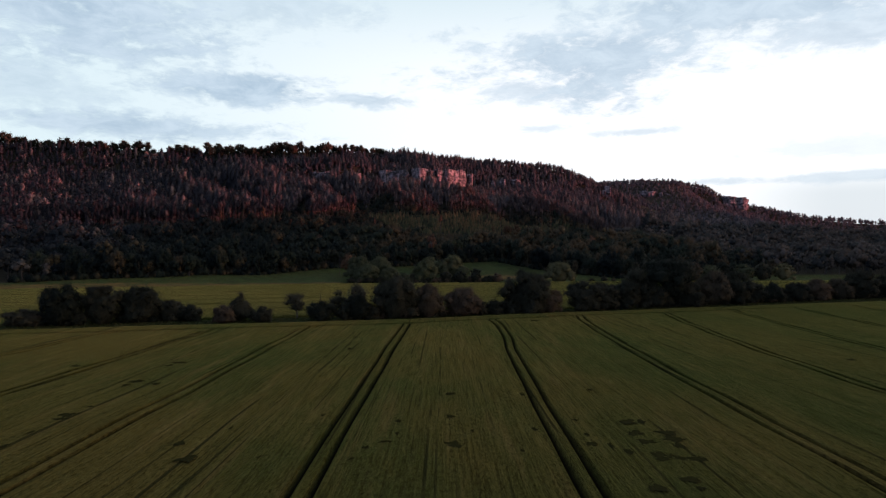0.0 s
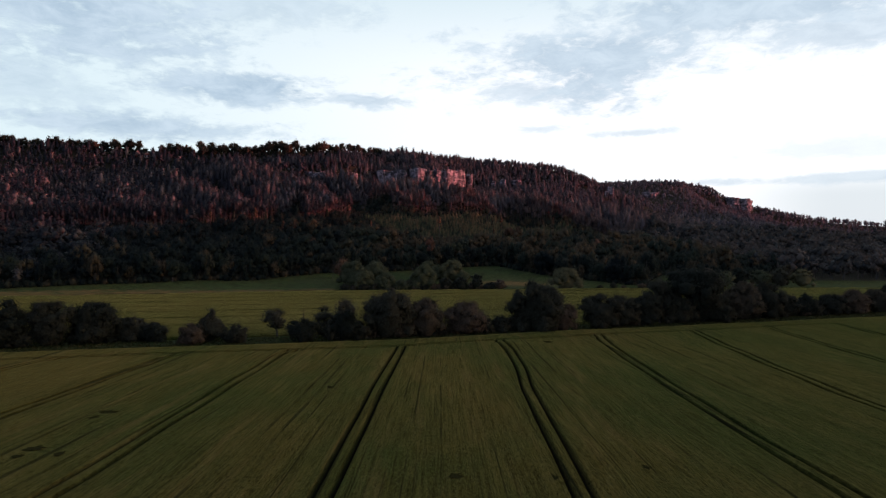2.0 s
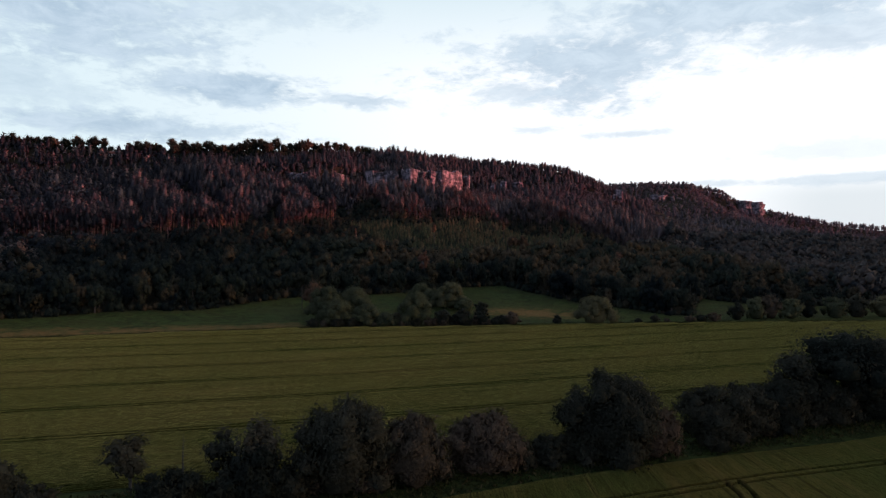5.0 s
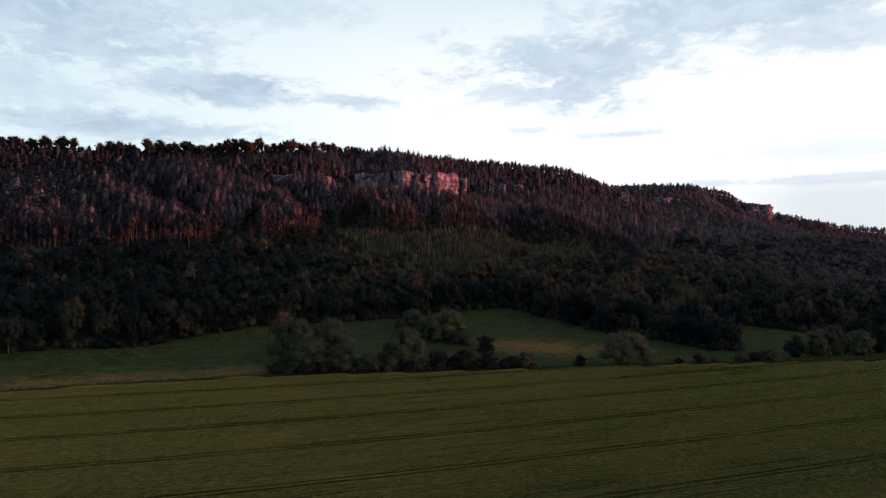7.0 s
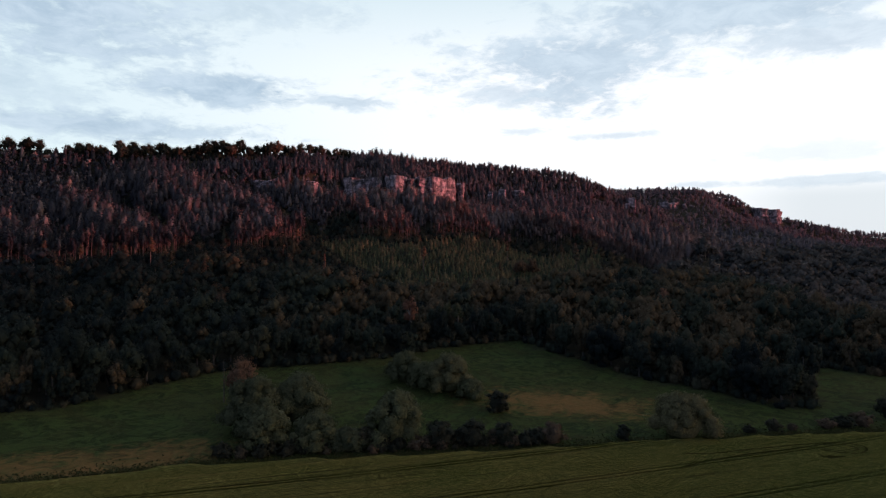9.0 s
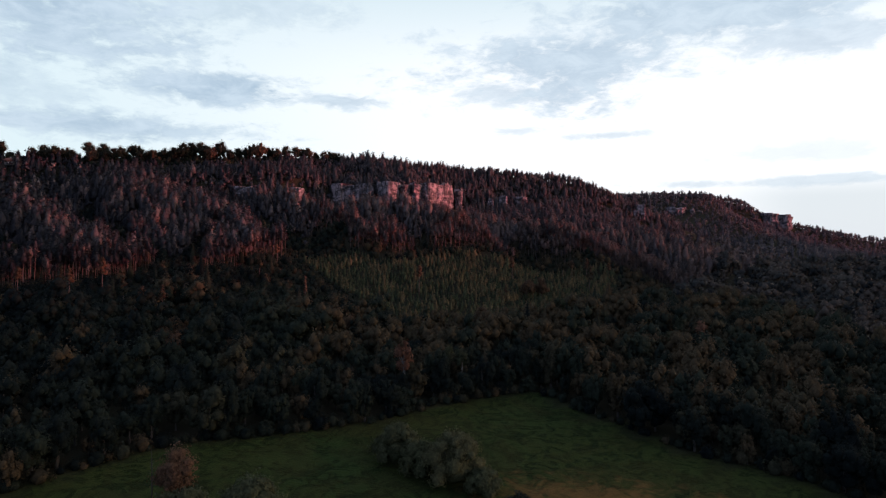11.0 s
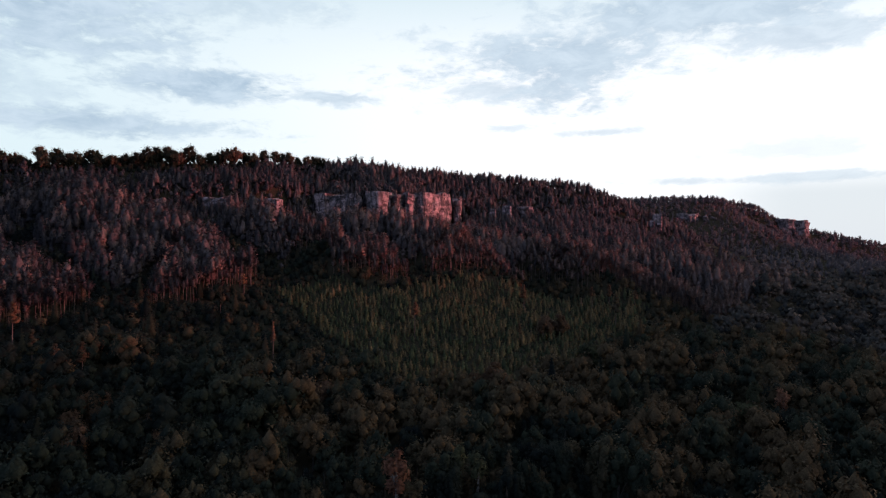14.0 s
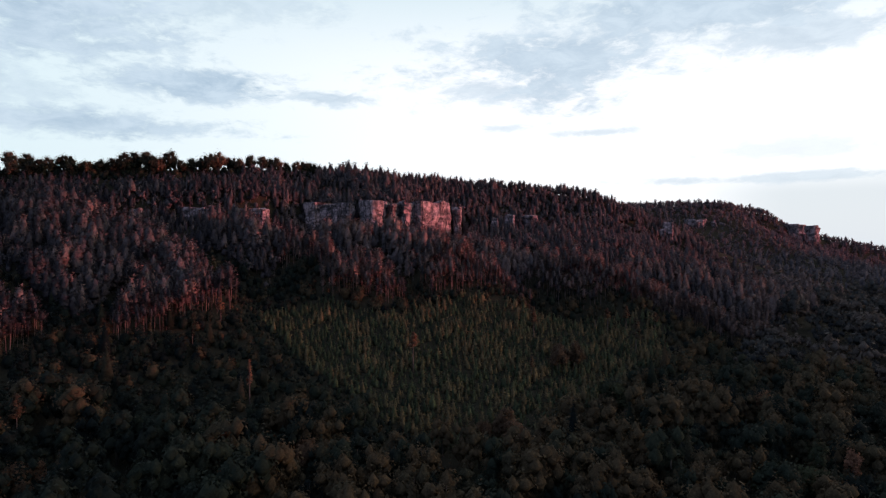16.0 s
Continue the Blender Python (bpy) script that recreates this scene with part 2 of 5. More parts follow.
def crop_material(name, green, ripe, along, sheen, fuzz):
    """Standing grain. along: the direction of the drill rows, in degrees from y."""
    m, nt, b = material(name)
    g = nt.nodes.new("ShaderNodeNewGeometry")

    def stretched(sx, sy):
        c, d = math.cos(radians(along)), math.sin(radians(along))
        cv = nt.nodes.new("ShaderNodeCombineXYZ")
        for i, axis in enumerate(((c * sx, d * sx, 0), (-d * sy, c * sy, 0))):
            vm = nt.nodes.new("ShaderNodeVectorMath")
            vm.operation = "DOT_PRODUCT"
            nt.links.new(g.outputs["Position"], vm.inputs[0])
            vm.inputs[1].default_value = axis
            nt.links.new(vm.outputs["Value"], cv.inputs[i])
        return cv.outputs[0]

    broad = noise_node(nt, stretched(0.03, 0.012), 1.0, 4.0, 0.6)
    strip = noise_node(nt, stretched(0.34, 0.022), 1.0, 5.0, 0.7)
    rows = noise_node(nt, stretched(3.2, 0.05), 1.0, 5.0, 0.75)
    ears = noise_node(nt, stretched(4.5, 1.1), 1.0, 6.0, 0.85)
    sep = nt.nodes.new("ShaderNodeSeparateXYZ")
    nt.links.new(g.outputs["Position"], sep.inputs[0])
    # riper towards the dry side of the field
    dryside = ramp_node(nt, sep.outputs[0], -30.0, 110.0, 1.0, 0.35)
    c = mix_node(nt, math_node(nt, "MULTIPLY", ramp_node(nt, broad, 0.34, 0.64), dryside), green, ripe)
    c = mix_node(nt, math_node(nt, "MULTIPLY", ramp_node(nt, strip, 0.50, 0.68, 0.0, 0.45), dryside), c, mix_node(nt, 0.5, ripe, (0.13, 0.075, 0.03)))
    v = math_node(nt, "ADD", math_node(nt, "MULTIPLY", rows, 0.75), math_node(nt, "MULTIPLY", ears, 1.15))
    n = nt.nodes.new("ShaderNodeHueSaturation")
    nt.links.new(c, n.inputs["Color"])
    v = math_node(nt, "ADD", v, math_node(nt, "MULTIPLY_ADD", strip, 0.18, -0.09))
    nt.links.new(ramp_node(nt, v, 0.70, 1.16, 0.08, 2.1), n.inputs["Value"])
    # missed drill rows: thin dark lines
    missed = ramp_node(nt, noise_node(nt, stretched(1.5, 0.004), 1.0, 3.0, 0.6), 0.60, 0.615, 0.0, 0.9)
    missed = math_node(nt, "MULTIPLY", missed, ramp_node(nt, noise_node(nt, stretched(0.1, 0.03), 1.0, 3.0, 0.6), 0.42, 0.56))
    n2 = mix_node(nt, missed, n.outputs[0], (0.014, 0.014, 0.006))
    # trodden wheel tracks, coloured near black
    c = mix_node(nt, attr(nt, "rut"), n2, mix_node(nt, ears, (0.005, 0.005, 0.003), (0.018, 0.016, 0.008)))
    nt.links.new(c, b.inputs["Base Color"])
    b.inputs["Roughness"].default_value = 0.85
    b.inputs["Specular IOR Level"].default_value, b.inputs["Sheen Roughness"].default_value = 0.0, fuzz
    # no ears, no sheen: in the wheel tracks and the missed rows
    bare = math_node(nt, "MAXIMUM", attr(nt, "rut"), math_node(nt, "MULTIPLY", missed, 0.6))
    tufts = math_node(nt, "MULTIPLY", ramp_node(nt, noise_node(nt, stretched(*((1.3, 0.7) if along else (2.0, 0.16))), 1.0, 5.0, 0.7, 0.5), 0.36, 0.64, *((0.5, 1.5) if along else (0.74, 1.26))), math_node(nt, "MULTIPLY_ADD", ears, 1.6, 0.2))
    nt.links.new(math_node(nt, "MULTIPLY", tufts, math_node(nt, "MULTIPLY_ADD", bare, -sheen, sheen)), b.inputs["Sheen Weight"])
    b.inputs["Sheen Tint"].default_value = (0.93, 0.85, 0.26, 1.0)
    bump(nt, b, math_node(nt, "ADD", math_node(nt, "MULTIPLY", rows, 1.5), ears), 0.9, 0.22)
    return m


def rock_material():
    m, nt, b = material("sandstone")
    p, g = coords(nt)
    beds, _ = coords(nt, (0.12, 0.12, 0.22))
    streaks, _ = coords(nt, (0.22, 0.22, 0.06))
    joints, _ = coords(nt, (0.17, 0.17, 0.05))
    n1, n2, n3 = noise_node(nt, beds, 1.0, 5.0, 0.6), noise_node(nt, streaks, 1.0, 5.0, 0.65), noise_node(nt, p, 0.7, 6.0, 0.7)
    wob = nt.nodes.new("ShaderNodeVectorMath")
    wob.operation = "MULTIPLY_ADD"
    wn = nt.nodes.new("ShaderNodeTexNoise")
    nt.links.new(p, wn.inputs["Vector"])
    wn.inputs["Scale"].default_value, wn.inputs["Detail"].default_value = 0.25, 4.0
    nt.links.new(wn.outputs["Color"], wob.inputs[0])
    wob.inputs[1].default_value = (0.7, 0.7, 0.5)
    nt.links.new(joints, wob.inputs[2])
    vo = nt.nodes.new("ShaderNodeTexVoronoi")
    vo.feature = "DISTANCE_TO_EDGE"
    vo.inputs["Scale"].default_value = 1.0
    nt.links.new(wob.outputs[0], vo.inputs["Vector"])
    crack = ramp_node(nt, vo.outputs["Distance"], 0.0, 0.07, 1.0, 0.0)
    c = mix_node(nt, ramp_node(nt, n1, 0.32, 0.68), (0.055, 0.055, 0.060), (0.46, 0.36, 0.35))
    c = mix_node(nt, ramp_node(nt, n2, 0.50, 0.60, 0.0, 0.8), c, (0.062, 0.057, 0.057))
    c = mix_node(nt, ramp_node(nt, n3, 0.52, 0.66, 0.0, 0.7), c, (0.10, 0.085, 0.082))
    c = mix_node(nt, math_node(nt, "MULTIPLY", crack, 0.85), c, (0.030, 0.026, 0.026))
    nt.links.new(c, b.inputs["Base Color"])
    b.inputs["Roughness"].default_value, b.inputs["Specular IOR Level"].default_value = 0.95, 0.1
    h = math_node(nt, "SUBTRACT", math_node(nt, "ADD", n3, math_node(nt, "MULTIPLY", n1, 0.5)), math_node(nt, "MULTIPLY", crack, 0.4))
    bump(nt, b, h, 0.7, 0.9)
    return m


def plain_material(name, a, c, scale, rough=0.8):
    m, nt, b = material(name)
    p, _ = coords(nt)
    n = noise_node(nt, p, scale, 5.0, 0.6)
    nt.links.new(mix_node(nt, n, a, c), b.inputs["Base Color"])
    b.inputs["Roughness"].default_value = rough
    bump(nt, b, n, 0.4, 0.05)
    return m


GROUND = ground_material()
CROP_NEAR = crop_material("wheat_green", (0.020, 0.029, 0.006), (0.056, 0.039, 0.009), 0.0, 0.19, 0.24)
CROP_FAR = crop_material("wheat_ripening", (0.0135, 0.0215, 0.004), (0.034, 0.031, 0.008), -73.0, 0.70, 0.07)
ROCK = rock_material()
# dark colour for lodged wheat, with the shade of its hollows put in
LODGED_SHADE = plain_material("lodged_wheat_shade", (0.014, 0.014, 0.005), (0.040, 0.036, 0.012), 2.0)
LODGED_SHADE.node_tree.nodes["Principled BSDF"].inputs["Specular IOR Level"].default_value = 0.0
PLASTER = plain_material("plaster", (0.42, 0.38, 0.33), (0.55, 0.50, 0.44), 1.0)
ROOF_TILE = plain_material("roof_tile", (0.20, 0.075, 0.05), (0.30, 0.12, 0.08), 2.0)
DARK_GLASS = plain_material("window_glass", (0.02, 0.022, 0.025), (0.03, 0.032, 0.035), 1.0, 0.08)
GRASS = leaf_material("grass_blade", (0.030, 0.040, 0.013), (0.062, 0.066, 0.024), (0.115, 0.084, 0.038), 0.7, False)


# ---- the lie of the land ----
def sstep(a, b, v):
    t = np.clip((v - a) / (b - a), 0, 1)
    return t * t * (3 - 2 * t)


CREST_X = (-1400, -800, -515, -440, -340, -224, -118, -4, 102, 190, 235, 300, 400, 600)
CREST_Z = (190, 186, 172, 170, 173, 174, 169, 164, 160, 152, 138, 108, 72, 36)
SLOPE_S = (0.0, 0.08, 0.15, 0.31, 0.37, 0.42, 0.57, 0.65, 0.72, 0.84, 0.86, 1.0)
SLOPE_CLIFF = (0.0, 0.023, 0.055, 0.145, 0.19, 0.235, 0.386, 0.48, 0.57, 0.695, 0.83, 1.0)
SLOPE_EVEN = (0.0, 0.023, 0.055, 0.145, 0.19, 0.235, 0.386, 0.485, 0.58, 0.72, 0.75, 1.0)
FACE_X = (-300, -226, -136, -95, -50, -20, 0, 40, 60, 115, 260, 400)
FACE_Y = (930, 932, 944, 972, 964, 966, 976, 1010, 1014, 1024, 1036, 1040)
TABLE_X = (100, 300, 365, 514, 588, 625, 650, 674, 760, 834, 968, 1200, 1800)
TABLE_Z = (90, 154, 163, 164, 152, 130, 124, 113, 94, 83, 74, 60, 34)
FOOT_X = (-900, -200, -100, 0, 120, 300, 600, 1000)
FOOT_Y = (250, 340, 400, 428, 425, 470, 560, 650)


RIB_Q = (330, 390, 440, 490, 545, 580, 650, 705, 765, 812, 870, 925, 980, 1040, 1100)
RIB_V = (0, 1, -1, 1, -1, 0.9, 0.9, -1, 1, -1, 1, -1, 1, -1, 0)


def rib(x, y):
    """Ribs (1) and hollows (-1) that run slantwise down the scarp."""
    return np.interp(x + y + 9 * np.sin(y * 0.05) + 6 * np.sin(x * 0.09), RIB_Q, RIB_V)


def height(x, y):
    """The ground: level fields, the wooded scarp, and the table hill behind its right end."""
    x, y = np.asarray(x, float), np.asarray(y, float)
    z = -1.5 * sstep(50, 190, y)
    foot = np.interp(x, FOOT_X, FOOT_Y)
    crest_y = 1040 - 40 * sstep(-120, -300, x) + 10 * np.sin(x * 0.013)
    crest_y = np.maximum(crest_y, np.interp(x, FACE_X, FACE_Y) + 50)
    face = np.interp(x, FACE_X, FACE_Y)
    s = np.where(y < face, 0.84 * (y - foot) / (face - foot), np.where(y < face + 11, 0.84 + 0.02 * (y - face) / 11, 0.86 + 0.14 * (y - face - 11) / (crest_y - face - 11)))
    w = sstep(-260, -230, x) * sstep(90, 60, x)
    rise = w * np.interp(s, SLOPE_S, SLOPE_CLIFF) + (1 - w) * np.interp(s, SLOPE_S, SLOPE_EVEN)
    a = np.interp(x, CREST_X, CREST_Z) * rise * (1 - 0.25 * sstep(1.0, 2.6, s))
    a = a - 11 * np.exp(-((x - 190) / 110) ** 2 - ((y - 770) / 110) ** 2)
    t = np.clip((y - 820) / 600, 0, 1)
    steep = sstep(500, 575, x)
    b = np.interp(x, TABLE_X, TABLE_Z) * ((1 - steep) * t ** 1.35 + steep * np.interp(y, (820, 1270, 1345, 1378, 1420), (0, 0.50, 0.62, 0.72, 1.0))) * (1 - 0.5 * sstep(1500, 2600, y))
    k = 8.0
    hill = np.maximum(a, b) + k * np.exp(-np.abs(a - b) / k) * 0.35 * (np.minimum(a, b) > 5)
    roll = 1.6 * np.sin(x * 0.021 + 1.3) * np.sin(y * 0.017) * sstep(450, 620, y)
    roll = roll + 3.0 * np.sin(x * 0.047 + y * 0.009) * sstep(640, 800, y) * sstep(1100, 900, y)
    roll = roll + 9.0 * rib(x, y) * sstep(770, 830, y) * sstep(935, 880, y) * sstep(-420, -330, x) * sstep(260, 180, x)
    # an unseen ridge on the sun's side, added so its shadow lies over the fields
    side = 168 * np.exp(-((x - 1900) / 420) ** 2) * sstep(1500, 900, y)
    return z + np.maximum(hill, 0) + roll + side


WOOD_X = (-1500, -400, -245, -213, -182, -152, -123, -112, -97, -83, -70, -45, -19, 6, 24, 44, 55, 69, 85, 100, 112, 119, 132, 150, 165, 180, 193, 300, 600, 1500)
WOOD_Y = (200, 300, 365, 384, 400, 425, 434, 452, 470, 483, 487, 496, 505, 524, 532, 541, 523, 502, 479, 466, 452, 439, 439, 480, 505, 493, 482, 490, 540, 700)


def wood_edge(x):
    return np.interp(x, WOOD_X, WOOD_Y)


FAR_X = (-300, -191, -138, -105, -61, -2, 49, 106, 181, 300, 500)
FAR_Y = (318, 348, 365, 377, 390, 397, 404, 412, 418, 424, 430)
HEAD_X = (-200, -140, -72, -36, -12, 15, 43, 120, 240)
HEAD_Y = (130, 150, 167, 176, 181, 193, 204, 231, 268)


def headland(x):
    """The track along the end of the near field, before the hedge."""
    return np.interp(x, HEAD_X, HEAD_Y)


def mesh_from(name, verts, faces, mats=(), mat_index=None, smooth=False, attrs=None):
    """A mesh from arrays; faces is one (n, 3) or (n, 4) array."""
    verts, faces = np.asarray(verts, np.float32), np.asarray(faces, np.int32)
    me = bpy.data.meshes.new(name)
    k = faces.shape[1]
    me.vertices.add(len(verts))
    me.vertices.foreach_set("co", verts.ravel())
    me.loops.add(faces.size)
    me.loops.foreach_set("vertex_index", faces.ravel())
    me.polygons.add(len(faces))
    me.polygons.foreach_set("loop_start", np.arange(0, faces.size, k, dtype=np.int32))
    for m in mats:
        me.materials.append(m)
    if mat_index is not None:
        me.polygons.foreach_set("material_index", np.asarray(mat_index, np.int32))
    if smooth:
        me.polygons.foreach_set("use_smooth", np.ones(len(faces), bool))
    for key, values in (attrs or {}).items():
        values = np.asarray(values, np.float32)
        if key == "bulge":
            me.attributes.new(key, "FLOAT_VECTOR", "POINT").data.foreach_set("vector", values.ravel())
        else:
            me.attributes.new(key, "FLOAT", "POINT").data.foreach_set("value", values.ravel())
    me.update(calc_edges=True)
    return me


def grid_faces(rows, cols):
    i = np.arange(rows * cols).reshape(rows, cols)
    return np.stack([i[:-1, :-1], i[:-1, 1:], i[1:, 1:], i[1:, :-1]], -1).reshape(-1, 4)


def part(name, me, parent, label=""):
    ob = new(name, me)
    ob.parent = parent
    return tagged(ob, label)


def make_ground():
    xs = np.concatenate([np.linspace(-4600, -900, 14)[:-1], np.linspace(-900, 1100, 200), np.linspace(1100, 2700, 17)[1:], np.linspace(2700, 4600, 7)[1:]])
    ys = np.concatenate([np.linspace(-4600, -100, 22)[:-1], np.linspace(-100, 330, 30)[:-1], np.linspace(330, 1100, 130)[:-1],
                         np.linspace(1100, 1700, 50)[:-1], np.linspace(1700, 4700, 12)])
    X, Y = np.meshgrid(xs, ys)
    Z = height(X, Y)
    edge = wood_edge(X)
    meadow = sstep(6, -2, Y - edge)
    # rough dry grass in the meadow and along the wood on the far side of the fields
    spot = np.exp(-(((X - 46) / 30) ** 2 + ((Y - 448 - (X - 46) * -0.25) / 15) ** 2) ** 1.5)
    strip = sstep(-30, -85, X) * sstep(-3, 3, Y - np.interp(X, FAR_X, FAR_Y)) * sstep(30, 14, Y - np.interp(X, FAR_X, FAR_Y))
    dry = np.maximum(0.8 * spot, 0.65 * strip)
    me = mesh_from("ground", np.stack([X, Y, Z], -1).reshape(-1, 3), grid_faces(len(ys), len(xs)), [GROUND], smooth=True,
                   attrs={"meadow": meadow, "dry": dry})
    tagged(new("ground", me), "meadow grass and dark woodland floor rising to a scarp", "ground", kind="structure")


# drill rows run along y; wheel tracks in pairs
TRAMS = (-133.5, -109.0, -85.0, -60.8, -36.6, -11.5, 13.6, 38.4, 64.4, 90.5, 117.0, 143.0, 169.0)


def rut_profile(d):
    return 1 - sstep(0.19, 0.36, np.abs(d))


def make_near_field():
    cols = [-190.0]
    for k, c in enumerate(TRAMS):
        for side in (-0.93, 0.93):
            cols += [c + side + o for o in (-0.6, -0.42, -0.28, -0.1, 0.1, 0.28, 0.42, 0.6)]
    cols = np.array(sorted(cols + list(np.arange(-188, 230, 3.1))))
    wheel = np.array(sorted(c + s for c in TRAMS for s in (-0.93, 0.93)))
    near = np.abs(cols[:, None] - wheel[None]).min(1)
    head = headland
    offs = np.concatenate([[-4, -2.5], [-0.93 + o for o in (-0.6, -0.42, -0.24, 0, 0.24, 0.42, 0.6)],
                           [0.93 + o for o in (-0.6, -0.42, -0.24, 0, 0.24, 0.42, 0.6)], [3.5, 6, 8.5, 10.8, 12.0]])
    vs = np.concatenate([np.linspace(0, 0.9, 80), np.linspace(0.905, 0.975, 16)])
    rows_y = [-80 + v * (head(cols) + 80) for v in vs] + [head(cols) + o for o in offs]
    rows_v = list(vs) + [1.0] * len(offs)
    P, R = [], []
    for i, (y, v) in enumerate(zip(rows_y, rows_v)):
        drift = np.array([0.2 * math.sin(v * 9 + k * 2.1) + 0.1 * math.sin(v * 23 + k) for k in range(len(TRAMS))])
        # the rows lean a little and swing round before the headland
        drift[5] += np.interp(v, (0.5, 0.62, 0.77, 0.88, 1.0), (-0.2, 0.1, 0.6, 0.7, 1.1))
        drift[6] += np.interp(v, (0.48, 0.60, 0.78, 0.84, 0.934, 1.0), (-1.1, -0.9, 0.4, 1.4, 1.9, 1.0))
        drift[7] += np.interp(v, (0.5, 0.61, 0.75, 0.81, 0.90, 1.0), (-1.4, -1.5, 0.1, 0.9, 2.1, 4.6))
        drift[8:] += np.interp(v, (0.577, 0.744, 0.97, 1.0), (-2.8, 0.6, 7.4, 8.5))
        drift[:5] += 1.5 * max(0.0, (v - 0.96) / 0.04) ** 2
        x = cols + np.interp(cols, TRAMS, drift)
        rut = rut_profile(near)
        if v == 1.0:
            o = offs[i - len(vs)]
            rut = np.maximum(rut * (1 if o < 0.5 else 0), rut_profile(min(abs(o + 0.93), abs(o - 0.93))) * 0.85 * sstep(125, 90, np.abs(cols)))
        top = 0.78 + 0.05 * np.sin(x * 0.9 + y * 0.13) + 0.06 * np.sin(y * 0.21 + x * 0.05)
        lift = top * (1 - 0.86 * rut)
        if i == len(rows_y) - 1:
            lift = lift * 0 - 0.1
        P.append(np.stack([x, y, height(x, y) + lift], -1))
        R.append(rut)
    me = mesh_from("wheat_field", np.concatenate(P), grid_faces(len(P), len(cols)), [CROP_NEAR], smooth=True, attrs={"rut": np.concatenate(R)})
    tagged(new("wheat_field", me), "green standing wheat crossed by paired wheel tracks", "wheat field", kind="stuff")


def make_far_field():
    lines = (222.0, 245.0, 269.0, 293.5, 317.5, 341.5, 363.5, 386.0)
    q = [216.0, 217.5]
    for c in lines[1:]:
        for s in (-0.95, 0.95):
            q += [c + s + o for o in (-0.75, -0.52, -0.3, 0, 0.3, 0.52, 0.75)]
    q = np.array(sorted(q + list(np.arange(219, 430, 4.0))))
    wheel = np.array([c + s for c in lines[1:] for s in (-0.95, 0.95)])
    near = np.abs(q[:, None] - wheel[None]).min(1)
    xs = np.linspace(-260, 420, 180)
    Q, X = np.meshgrid(q, xs, indexing="ij")
    Y = Q + 0.295 * X + 0.00028 * X * X + 0.5 * np.sin(X * 0.03)
    far = np.interp(X, FAR_X, FAR_Y) + 0.25 * np.sin(X * 0.35) + 0.15 * np.sin(X * 0.9)
    cut = Y > far
    Y = np.minimum(Y, far)
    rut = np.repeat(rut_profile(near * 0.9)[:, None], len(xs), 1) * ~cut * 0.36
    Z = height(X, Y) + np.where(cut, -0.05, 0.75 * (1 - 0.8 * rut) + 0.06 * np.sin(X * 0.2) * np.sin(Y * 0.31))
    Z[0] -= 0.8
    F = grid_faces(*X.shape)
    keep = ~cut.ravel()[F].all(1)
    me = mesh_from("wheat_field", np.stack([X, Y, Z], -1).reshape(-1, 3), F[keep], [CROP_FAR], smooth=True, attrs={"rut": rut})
    tagged(new("wheat_field", me), "paler ripening wheat strip between hedge and wood", "wheat field", kind="stuff")


make_ground()
make_near_field()
make_far_field()


# ---- trees ----
class Shape:
    """Triangles gathered as arrays, with a material number each."""

    def __init__(self):
        self.v, self.f, self.m, self.b, self.n = [], [], [], [], 0

    def add(self, v, f, m, bulge=None):
        v, f = np.asarray(v, float), np.asarray(f, int)
        self.v.append(v), self.f.append(f + self.n), self.m.append(np.full(len(f), m))
        b = np.tile((0.0, 0.0, 1.0), (len(v), 1)) if bulge is None else np.asarray(bulge, float)
        self.b.append(b / (np.linalg.norm(b, axis=1)[:, None] + 1e-9))
        self.n += len(v)

    def arrays(self):
        return np.concatenate(self.v), np.concatenate(self.f), np.concatenate(self.m), np.concatenate(self.b)


def tube(sh, pts, radii, sides, mat):
    """A tapered limb along pts."""
    V = []
    for p, r in zip(pts, radii):
        for k in range(sides):
            a = 2 * math.pi * k / sides
            V.append((p[0] + r * math.cos(a), p[1] + r * math.sin(a), p[2]))
    F = []
    for i in range(len(pts) - 1):
        for k in range(sides):
            a, b = i * sides + k, i * sides + (k + 1) % sides
            F += [(a, b, b + sides), (a, b + sides, a + sides)]
    sh.add(V, F, mat)


def leaf_clumps(sh, rng, centres, normals, size, mat, quads=True, stretch=1.5, hang=0.0):
    """Small clumps of leaves, one thin irregular blade cluster at each centre."""
    n = len(centres)
    soft = normals / (np.linalg.norm(normals, axis=1)[:, None] + 1e-9) + rng.normal(0, 0.12, (n, 3))
    nr = normals / (np.linalg.norm(normals, axis=1)[:, None] + 1e-9) + rng.normal(0, 0.30, (n, 3))
    nr /= np.linalg.norm(nr, axis=1)[:, None] + 1e-9
    t = np.cross(nr, rng.normal(0, 1, (n, 3)))
    t = t / (np.linalg.norm(t, axis=1)[:, None] + 1e-9) + (0, 0, -hang)
    t /= np.linalg.norm(t, axis=1)[:, None] + 1e-9
    b = np.cross(nr, t)
    b /= np.linalg.norm(b, axis=1)[:, None] + 1e-9
    s = size * rng.uniform(0.55, 1.3, (n, 1))
    if quads:
        V = np.stack([centres - t * s * 0.5 * stretch, centres + b * s * 0.45 + nr * s * 0.18, centres + t * s * 0.5 * stretch, centres - b * s * 0.45 - nr * s * 0.05], 1)
        i = np.arange(n)[:, None] * 4
        F = np.concatenate([i + (0, 1, 2), i + (0, 2, 3)])
    else:
        V = np.stack([centres - t * s * 0.6, centres + t * s * 0.55 + b * s * 0.15, centres + b * s * 0.8 + nr * s * 0.2], 1)
        F = np.arange(n)[:, None] * 3 + (0, 1, 2)
    sh.add(V.reshape(-1, 3), F, mat, np.repeat(soft, V.shape[1], 0))


